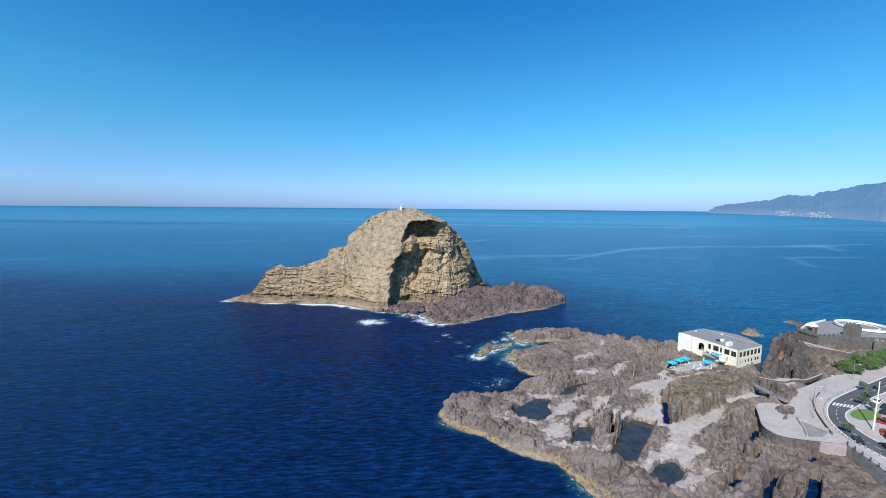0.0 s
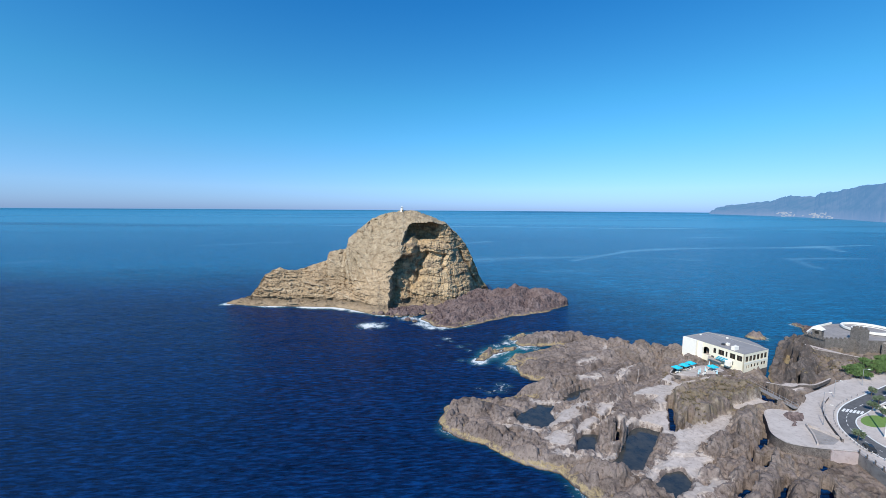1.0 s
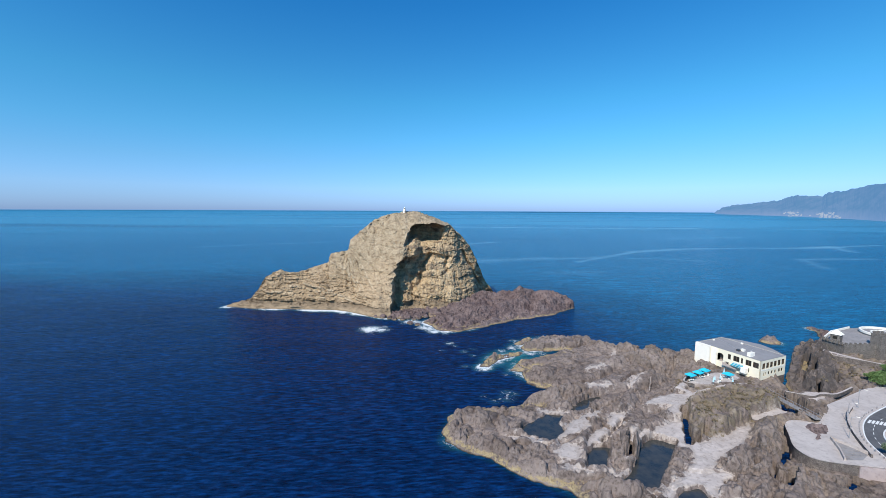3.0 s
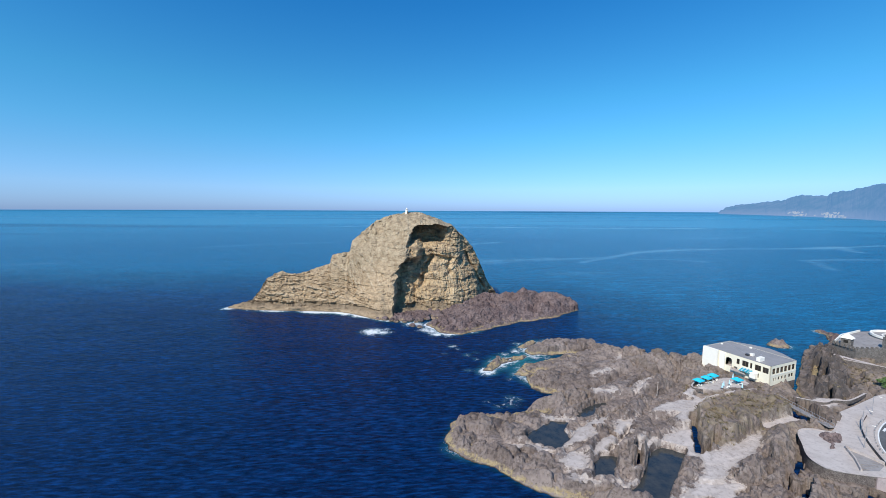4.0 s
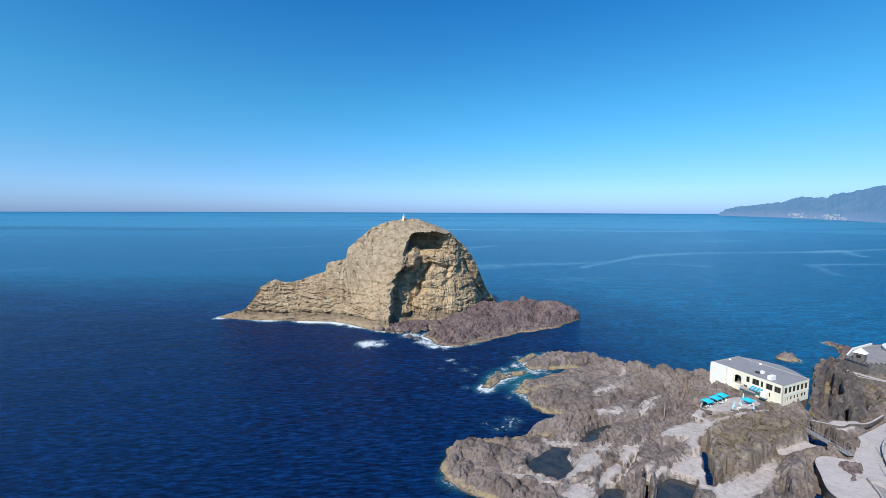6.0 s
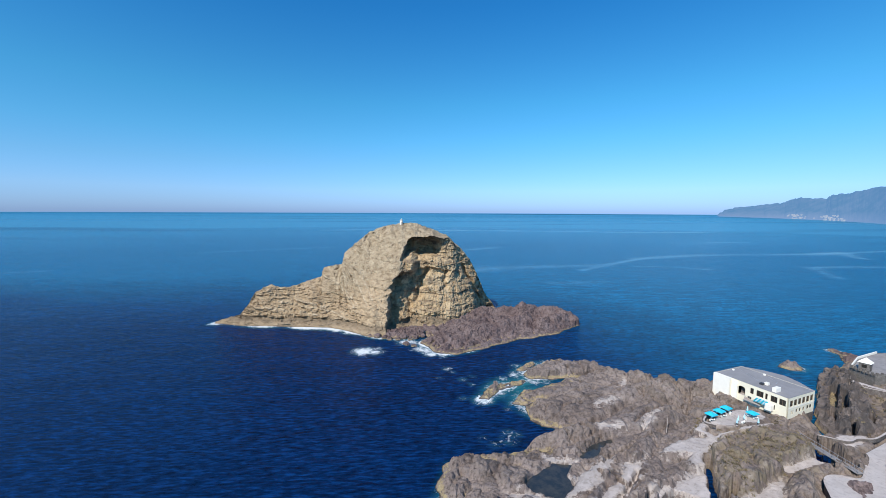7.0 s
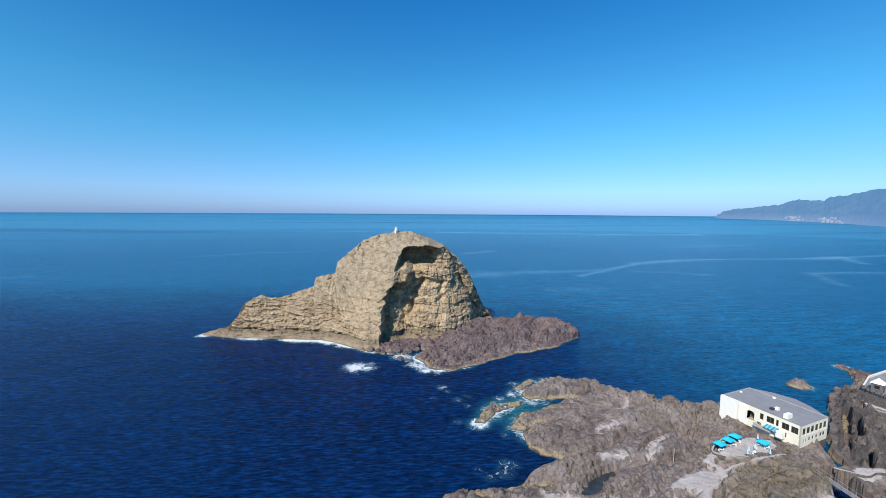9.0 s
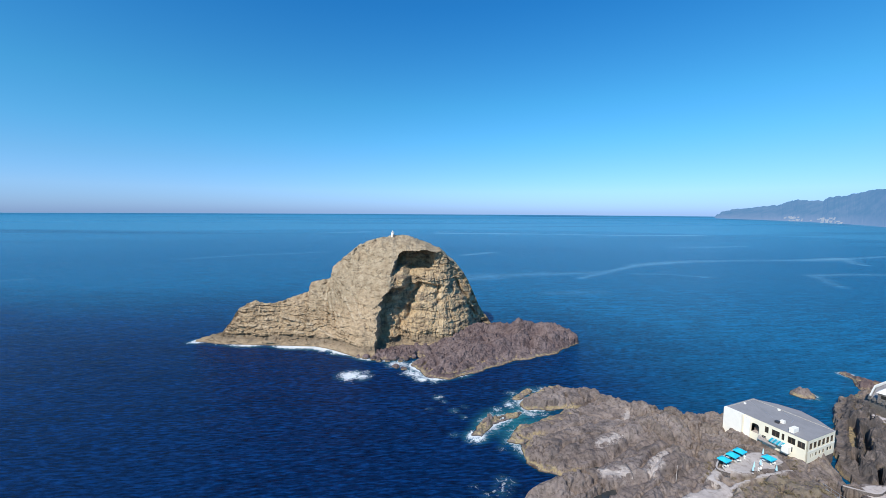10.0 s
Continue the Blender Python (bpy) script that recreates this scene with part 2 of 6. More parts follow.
def tuff(name, hollow=False):
    """Ochre layered tuff: the weathered flank, greyer where loose scree lies, or the fresher hollow cliff with its dark beds."""
    k = Nodes(name, 0.95, spec=0.1)
    if hollow:
        big = k.ramp(k.noise(0.05, 6, 0.65), (0.38, 0.0), (0.62, 1.0))
        c = k.mix(big, (0.51, 0.365, 0.208), (0.62, 0.47, 0.29))
        beds = k.noise(0.11, 9, 0.7, k.scaled(0.7, 0.7, 2.4))
        c = k.mix(k.ramp(beds, (0.40, 0.8), (0.49, 0.2), (0.55, 0.0)), c, (0.20, 0.15, 0.108))
        c = k.mix(k.ramp(k.noise(0.4, 7, 0.72, k.scaled(1.6, 1, 0.35)), (0.36, 0.7), (0.47, 0.0)), c, (0.13, 0.092, 0.058))
    else:
        big = k.ramp(k.noise(0.035, 7, 0.65), (0.36, 0.0), (0.64, 1.0))
        c = k.mix(big, (0.425, 0.307, 0.185), (0.535, 0.40, 0.257))
        grey = k.mix(k.ramp(k.noise(0.16, 8, 0.72), (0.38, 0.0), (0.6, 1.0)), (0.35, 0.272, 0.175), (0.50, 0.40, 0.272))
        c = k.mix(k.math("MULTIPLY", k.attribute("scree"), k.ramp(k.noise(0.09, 6, 0.7), (0.3, 0.55), (0.5, 1.0))), c, grey)
        c = k.mix(k.ramp(k.noise(0.22, 9, 0.74, k.scaled(1, 1, 2.2)), (0.37, 0.85), (0.51, 0.0)), c, (0.21, 0.15, 0.092))
        c = k.mix(k.math("MULTIPLY", k.attribute("vein"), k.ramp(k.noise(0.5, 6, 0.7), (0.36, 0.1), (0.55, 0.75))), c, (0.62, 0.50, 0.35))
    c = k.mix(k.ramp(k.noise(0.9, 8, 0.75), (0.56, 0.0), (0.7, 0.7)), c, (0.66, 0.53, 0.36))
    c = k.mix(k.ramp(k.noise(1.6, 6, 0.7), (0.34, 0.75), (0.48, 0.0)), c, (0.14, 0.10, 0.06))
    # The wave-washed foot: black weed, a pale salt line and a dark spray band.
    z = k.math("ADD", k.axis("Z"), k.math("MULTIPLY", k.math("SUBTRACT", k.noise(0.1, 7, 0.7), 0.5), 4.0))
    wet = k.ramp(k.math("MULTIPLY", z, 0.1), (0.02, 0.9), (0.08, 0.25), (0.2, 0.35), (0.36, 0.75), (0.50, 0.6), (0.62, 0.0))
    c = k.mix(wet, c, k.mix(k.noise(0.6, 6), (0.12, 0.094, 0.066), (0.26, 0.20, 0.14)))
    k.colour(c)
    k.bump(k.noise(0.4, 10, 0.72, k.scaled(1, 1, 1.7)), 1.4, 0.9)
    k.bump(k.noise(2.2, 6, 0.7), 0.3, 0.8)
    return k.mat


def water(name):
    k = Nodes(name, 0.16, spec=0.03)
    k.bsdf.inputs["IOR"].default_value = 1.333
    shallow, zone, lane, bay_tone = k.attribute("shallow"), k.attribute("foam"), k.attribute("slick"), k.attribute("bay")
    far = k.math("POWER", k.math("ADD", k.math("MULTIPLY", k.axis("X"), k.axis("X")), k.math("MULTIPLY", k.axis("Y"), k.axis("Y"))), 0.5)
    lanes = k.noise(0.005, 7, 0.62, k.scaled(0.3, 1.2, 1, 4), 0.8)
    drift = k.math("MULTIPLY", k.math("SUBTRACT", lanes, 0.5), 0.42)
    # Navy in the bay, a clearer blue offshore; the distant paling paints in reflected sky and haze, dark again at the
    # rim.
    out = k.math("ADD", k.math("SUBTRACT", 1.0, bay_tone), drift)
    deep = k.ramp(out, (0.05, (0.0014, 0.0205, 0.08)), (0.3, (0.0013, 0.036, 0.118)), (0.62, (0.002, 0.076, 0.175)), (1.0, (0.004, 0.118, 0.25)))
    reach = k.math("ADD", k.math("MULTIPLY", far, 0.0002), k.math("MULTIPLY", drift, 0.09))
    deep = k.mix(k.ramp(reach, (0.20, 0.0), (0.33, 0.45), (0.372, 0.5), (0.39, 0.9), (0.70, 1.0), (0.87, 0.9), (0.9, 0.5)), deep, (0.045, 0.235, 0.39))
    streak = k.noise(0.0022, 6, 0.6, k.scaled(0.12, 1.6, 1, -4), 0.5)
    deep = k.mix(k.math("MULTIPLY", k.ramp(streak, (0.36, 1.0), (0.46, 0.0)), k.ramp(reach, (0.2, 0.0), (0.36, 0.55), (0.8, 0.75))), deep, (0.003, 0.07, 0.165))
    deep = k.mix(k.math("MULTIPLY", lane, k.ramp(k.noise(0.006, 6, 0.65, k.scaled(0.4, 1.4, 1)), (0.34, 0.25), (0.56, 1.0))), deep, (0.125, 0.305, 0.435))
    # Wind ripples and swell painted into the colour: light crests stand for reflected sky, dark troughs for deep water.
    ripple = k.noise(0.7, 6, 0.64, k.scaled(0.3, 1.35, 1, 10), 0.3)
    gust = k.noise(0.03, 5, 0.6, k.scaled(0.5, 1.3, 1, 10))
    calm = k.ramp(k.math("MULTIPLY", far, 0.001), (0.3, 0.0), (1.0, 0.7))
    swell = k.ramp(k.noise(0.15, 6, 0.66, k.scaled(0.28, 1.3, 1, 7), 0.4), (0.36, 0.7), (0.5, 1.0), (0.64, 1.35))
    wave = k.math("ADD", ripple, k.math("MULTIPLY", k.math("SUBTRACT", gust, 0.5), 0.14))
    chop = k.mix(bay_tone, k.ramp(wave, (0.34, 0.31), (0.5, 0.46), (0.66, 0.68)), k.ramp(wave, (0.34, 0.19), (0.5, 0.45), (0.66, 0.98)))
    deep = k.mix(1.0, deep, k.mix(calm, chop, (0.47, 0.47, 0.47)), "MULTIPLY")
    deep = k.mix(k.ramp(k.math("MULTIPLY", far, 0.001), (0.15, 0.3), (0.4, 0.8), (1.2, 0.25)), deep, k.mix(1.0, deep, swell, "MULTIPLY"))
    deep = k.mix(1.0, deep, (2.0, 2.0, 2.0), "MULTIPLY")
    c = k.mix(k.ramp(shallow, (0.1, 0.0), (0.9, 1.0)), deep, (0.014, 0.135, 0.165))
    froth = k.noise(0.32, 10, 0.76, None, 1.6)
    cut = k.math("SUBTRACT", k.math("ADD", froth, k.math("MULTIPLY", zone, 0.36)), 0.71)
    foam = k.math("MULTIPLY", k.math("MAXIMUM", k.math("MINIMUM", k.math("MULTIPLY", cut, 6.0), 1.0), 0.0), k.math("MINIMUM", k.math("MULTIPLY", zone, 4.0), 1.0))
    milky = k.math("MULTIPLY", k.ramp(zone, (0.2, 0.0), (0.9, 0.6)), k.ramp(k.noise(0.2, 5), (0.35, 0.0), (0.6, 1.0)))
    c = k.mix(milky, c, (0.05, 0.20, 0.24))
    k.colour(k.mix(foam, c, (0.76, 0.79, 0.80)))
    k.put(k.bsdf.inputs["Roughness"], k.math("ADD", k.math("ADD", 0.15, k.math("MULTIPLY", far, 0.00004)), k.math("MULTIPLY", foam, 0.6)))
    k.bump(k.noise(0.07, 4, 0.55, k.scaled(0.5, 1.3, 1, 16)), 2.2, 0.7)
    k.bump(k.noise(0.40, 7, 0.62, k.scaled(0.55, 1.35, 1, 18)), 1.1, 1.0)
    k.bump(k.noise(1.5, 4, 0.6, k.scaled(0.6, 1.3, 1, 30)), 0.25, 0.9)
    return k.mat


def pool_water(name):
    k = Nodes(name, 0.1, spec=0.5)
    c = k.mix(k.ramp(k.noise(0.35, 6, 0.7), (0.4, 0.0), (0.62, 1.0)), (0.024, 0.031, 0.036), (0.055, 0.055, 0.05))
    k.colour(c)
    k.bump(k.noise(1.4, 4), 0.05, 0.5)
    return k.mat


def concrete(name, a, b, dark):
    k = Nodes(name, 0.9, spec=0.2)
    c = k.mix(k.ramp(k.noise(0.18, 6, 0.65), (0.36, 0.0), (0.62, 1.0)), a, b)
    c = k.mix(k.ramp(k.noise(0.8, 7, 0.7), (0.36, 0.7), (0.5, 0.0)), c, dark)
    k.colour(c)
    k.bump(k.noise(2.0, 6, 0.7), 0.12, 0.7)
    return k.mat


SEA = water("sea_water")
TUFF = tuff("weathered_tuff")
CLIFF = tuff("cliff_tuff", True)
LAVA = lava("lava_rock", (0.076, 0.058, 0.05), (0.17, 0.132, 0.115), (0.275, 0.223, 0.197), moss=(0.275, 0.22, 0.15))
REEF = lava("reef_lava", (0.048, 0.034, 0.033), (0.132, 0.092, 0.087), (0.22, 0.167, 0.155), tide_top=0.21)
POOL = pool_water("pool_water")
PATH = concrete("pale_concrete", (0.43, 0.37, 0.33), (0.545, 0.475, 0.43), (0.28, 0.235, 0.205))
PAVING = concrete("paving", (0.45, 0.395, 0.36), (0.53, 0.47, 0.43), (0.36, 0.31, 0.28))
ASPHALT = concrete("asphalt", (0.10, 0.10, 0.105), (0.13, 0.13, 0.135), (0.075, 0.075, 0.08))


def rubble(name, a, b, joint):
    k = Nodes(name, 0.95, spec=0.15)
    edge = k.cells(2.4, "DISTANCE_TO_EDGE")
    c = k.mix(k.ramp(k.noise(0.7, 6, 0.7), (0.36, 0.0), (0.62, 1.0)), a, b)
    k.colour(k.mix(k.ramp(edge, (0.02, 1.0), (0.09, 0.0)), c, joint))
    k.bump(edge, 0.25, 0.7)
    k.bump(k.noise(3.0, 6, 0.7), 0.1, 0.7)
    return k.mat


STONE = rubble("rubble_wall", (0.12, 0.10, 0.09), (0.22, 0.19, 0.17), (0.085, 0.07, 0.063))


# ---- the sea ----
COAST = [(300, 196), (272, 197), (254, 204), (240, 205), (224, 199), (205, 187), (190, 179), (173, 164), (160, 150),
         (152, 139), (147, 141), (158, 155), (166, 168), (154, 184), (138, 184), (126, 190), (110, 203), (98, 214), (86, 223),
         (77, 219), (67, 212), (62, 206), (63, 201), (72, 199.5), (81, 200.5), (76, 195), (66, 190.5), (56, 187), (49, 178), (54, 176), (58, 178.5), (52.5, 172),
         (52.3, 165), (55, 160), (60, 157.3), (65, 155.5), (59, 154), (54, 152), (49, 147), (41, 142.5), (34, 143), (25, 142), (17, 140.5), (14.5, 132), (13.5, 125),
         (20, 120), (26, 115), (31, 109), (37, 104.5), (43, 100), (46, 95), (48, 89), (52, 80), (62, 62), (85, 38)]
LAND = COAST + [(130, 15), (220, 0), (330, -5), (330, 205)]
REEF_EDGE = [(13, 257), (22, 239), (32, 236), (44, 242), (58, 250), (81, 261), (104, 269), (124, 286), (129, 301),
             (118, 318), (95, 325), (72, 338), (50, 325), (25, 300), (8, 284), (17, 277), (18, 268)]
ISLET_EDGE = [(-133, 308), (-109, 300.5), (-79, 295.8), (-49, 291), (-33, 282), (-17, 271.5), (-9, 268.5), (-2, 273), (6, 284), (40, 300),
              (74, 334), (60, 365), (0, 378), (-70, 355), (-120, 325)]
FOAM = [(-66, 294.5, 5, 0.8), (-52, 291, 5, 0.95), (-42, 287, 5, 1), (-34, 281, 5, 0.9), (-20, 245, 8, 1.15), (-14, 243, 6, 0.9), (4, 259, 7, 1), (16, 243, 6, 1), (50, 202, 4, 0.74), (57, 206, 4.5, 0.78), (63, 207.5, 4, 0.78), (64, 197, 4, 0.78), (69, 196, 3.6, 0.7), (61, 217, 4.5, 0.66), (71, 220.5, 3.6, 0.62), (48, 200, 3.6, 0.62), (56, 189, 2.7, 0.47), (28, 184, 3, 0.6), (37, 180, 3.5, 0.9), (41, 156, 3.5, 0.6), (31, 153, 3, 0.5), (6, 261, 6, 0.9), (12, 246, 6, 0.9), (2, 257, 5, 0.75), (18, 237, 5, 1), (24, 234, 4, 0.8), (-19, 246, 6.5, 1), (-13, 249, 5, 0.7), (25, 216, 3.5, 0.75), (27, 212, 2.5, 0.6), (40, 152, 4.5, 0.62), (34, 149, 3, 0.55), (44, 155, 3, 0.5), (31, 203, 3.5, 0.6), (34, 197, 3, 0.5), (36, 206, 3, 0.5), (14, 250, 5, 0.8), (10, 257, 5, 0.8), (19, 240, 4, 0.8), (60, 199, 5.4, 0.7), (54, 196, 4.5, 0.62), (65, 206, 4.5, 0.66), (59, 191, 3.6, 0.55), (35, 180, 4, 0.8), (73, 219, 4.5, 0.55), (70, 211, 3.6, 0.55), (45, 173, 3, 0.6), (20, 205, 3, 0.4)]
SURF = [(-95, 303, 14, .75), (-62, 297, 14, 1.2), (-45, 294, 11, 1.4), (-28, 284, 11, 1.3), (-14, 272, 10, 1.2), (2, 264, 10, .9), (14, 252, 12, 1), (24, 238, 8, 1), (40, 240, 8, .6), (-131, 311, 8, .9),
        (48, 190, 12, .75), (64, 204, 12, .75), (76, 221, 8, .7), (36, 181, 7, .9), (50, 174, 7, .8), (16, 124, 8, .5), (47, 90, 8, .65), (252, 224, 9, .7), (204, 202, 7, .6)]
FOOT_ROCKS = [(-15, 276), (-11, 268.5), (-4, 265.5), (3, 268), (9, 266), (15, 270), (20, 279), (12, 290), (-6, 286)]
ISLES = [[(35, 183), (39, 181.5), (44, 187), (47, 193), (46, 198), (40.5, 192)], [(45.5, 190.5), (51, 192.5), (58, 195.5), (61, 199), (53.5, 198), (46, 195)],
         [(196, 205), (198, 200), (203, 199), (208, 202), (208, 208), (202, 209)], [(59, 211), (63, 209), (67, 214), (72, 219), (69, 221), (63, 216)],
         [(236, 205), (240, 211), (247, 219), (249, 226), (253, 225), (251, 217), (256, 212), (252, 203)]]


# Slicks on the open water, where currents meet: line, half width, strength.
SLICKS = [([(245, 542), (302, 588), (424, 676), (548, 716)], 11, 0.6), ([(548, 716), (690, 720), (784, 721), (881, 739)], 13, 1.0), ([(881, 739), (823, 676), (805, 642)], 8, 0.6), ([(875, 734), (1013, 765)], 9, 0.5),
          ([(142, 1614), (489, 1558), (908, 1444), (1118, 1440)], 22, 0.9), ([(681, 983), (913, 1004)], 9, 0.5), ([(342, 575), (390, 566), (426, 541)], 9, 0.55), ([(590, 544), (645, 551), (721, 547)], 7, 0.45),
          ([(588, 534), (556, 490), (535, 458)], 6, 0.35), ([(129, 834), (196, 882)], 11, 0.55), ([(90, 551), (181, 578), (302, 588)], 20, 0.4), ([(168, 449), (233, 455)], 12, 0.3),
          ([(-260, 863), (-153, 915)], 8, 0.5), ([(-324, 1600), (-136, 1714)], 18, 0.6), ([(-514, 558), (-462, 576)], 5, 0.3), ([(-392, 791), (-264, 876)], 7, 0.35)]
BAY = [(-700, -200), (-460, 410), (-190, 390), (0, 340), (112, 300), (128, 258), (124, 190), (112, 100), (100, -200)]


def sea_level(far):
    """Past the bay the sheet rises a little, to stand for the horizon that lies past its rim."""
    return 55 * np.clip((far - 1100) / 3700, 0, 1.05) ** 1.4


def build_sea():
    radii = np.concatenate([np.arange(0, 300, 1.6), np.geomspace(300, 2600, 190)[:-1], np.geomspace(2600, 4920, 16)])
    turns = np.linspace(0, 2 * np.pi, 721)[:-1]
    r, a = np.meshgrid(radii, turns, indexing="ij")
    x, y = 40 + r * np.cos(a), 190 + r * np.sin(a)
    far = np.hypot(x, y)
    z = sea_level(far)
    d = np.full(x.shape, 300.0)
    near = r < 300
    for edge in (LAND, REEF_EDGE, ISLET_EDGE, FOOT_ROCKS, *ISLES):
        d[near] = np.minimum(d[near], np.maximum(0, -inside(x[near], y[near], edge)))
    cove = np.exp(-((x - 55) ** 2 + (y - 192) ** 2) / 14**2)
    surf, foam = np.zeros(x.shape), np.zeros(x.shape)
    some = r < 260
    for fx, fy, fr, fs in SURF:
        surf[some] = np.maximum(surf[some], fs * np.exp(-((x[some] - fx) ** 2 + (y[some] - fy) ** 2) / fr**2))
    for fx, fy, fr, fs in FOAM:
        foam[some] = np.maximum(foam[some], fs * np.exp(-((x[some] - fx) ** 2 + (y[some] - fy) ** 2) / fr**2))
    shallow = (np.exp(-d / 2.2) * 0.3 + cove * 0.75 * np.exp(-d / 9) + 0.35 * surf * np.exp(-d / 9)) * (d > 0)
    foam = np.maximum(foam, np.maximum(1.5 * surf * np.exp(-d / 4.2), 0.42 * np.exp(-d / 0.8)))
    foam = foam * step(4.5, 2.5, inside(x, y, LAND))
    slick = np.zeros(x.shape)
    open_sea = (far > 280) & (far < 3200) & (y > 100)
    px, py = x[open_sea], y[open_sea]
    veer = 1 + 0.9 * fbm(px * 0.01, py * 0.01, 0, 3, 711)
    for line, half, strong in SLICKS:
        e, _ = along(px, py, [(qx, qy, 0) for qx, qy in smooth_line(line, 5)])
        slick[open_sea] = np.maximum(slick[open_sea], strong * np.exp(-((e / (half * veer)) ** 2)))
    # The bay in the lee of the islet and the land; its navy also stands for the islet's reflection, and for shade in
    # the clefts.
    wobble = 30 * fbm(x * 0.008, y * 0.008, 0, 3, 715)
    bay = np.maximum(step(-150, 110, inside(x + wobble, y + wobble, BAY)), step(3, 8, inside(x, y, LAND)))
    n = len(turns)
    faces = []
    for i in range(len(radii) - 1):
        k = np.arange(n)
        faces.append(np.stack([i * n + k, (i + 1) * n + k, (i + 1) * n + (k + 1) % n, i * n + (k + 1) % n], 1))
    faces = np.concatenate(faces)
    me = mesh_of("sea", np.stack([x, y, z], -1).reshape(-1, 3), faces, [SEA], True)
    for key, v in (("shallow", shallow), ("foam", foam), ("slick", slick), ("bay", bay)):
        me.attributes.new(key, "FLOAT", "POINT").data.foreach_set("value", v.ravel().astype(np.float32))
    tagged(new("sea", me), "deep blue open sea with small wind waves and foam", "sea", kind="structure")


build_sea()


# ---- the islet ----
RIDGE = [(-131, 0.8), (-121, 3.6), (-113.5, 5.8), (-110, 10.7), (-106, 16.5), (-102, 22.3), (-96.4, 25.6), (-91.6, 27.2), (-89, 25.6), (-82, 25),
         (-75, 26), (-67.5, 28.8), (-58, 32.4), (-56, 38.4), (-54, 39.5), (-43, 41), (-41, 49.5), (-35, 53.8), (-29, 59.7), (-19.4, 66.4),
         (-9.5, 69.6), (0.6, 71), (11, 70.7), (21, 67.4), (29, 64), (35, 62), (40, 56.8), (44.4, 53.3), (51, 45.7), (58, 34.5),
         (62.7, 23), (67.5, 14), (72, 7), (76, 2)]


VEINS = [[(-86, 16), (-72, 13.6), (-60, 11.6), (-48, 10), (-36, 7)], [(-49, 30), (-46, 29), (-38, 24.5), (-29, 16.5)], [(-56, 33), (-44, 27.5), (-35, 20), (-31, 15)], [(-75, 17.5), (-62, 14.5), (-52, 12.6)], [(-70, 9.5), (-58, 7.2)],
         [(-30, 31), (-22, 18)], [(-26, 34), (-18, 21)], [(-104, 10.5), (-92, 11.6), (-80, 10)]]


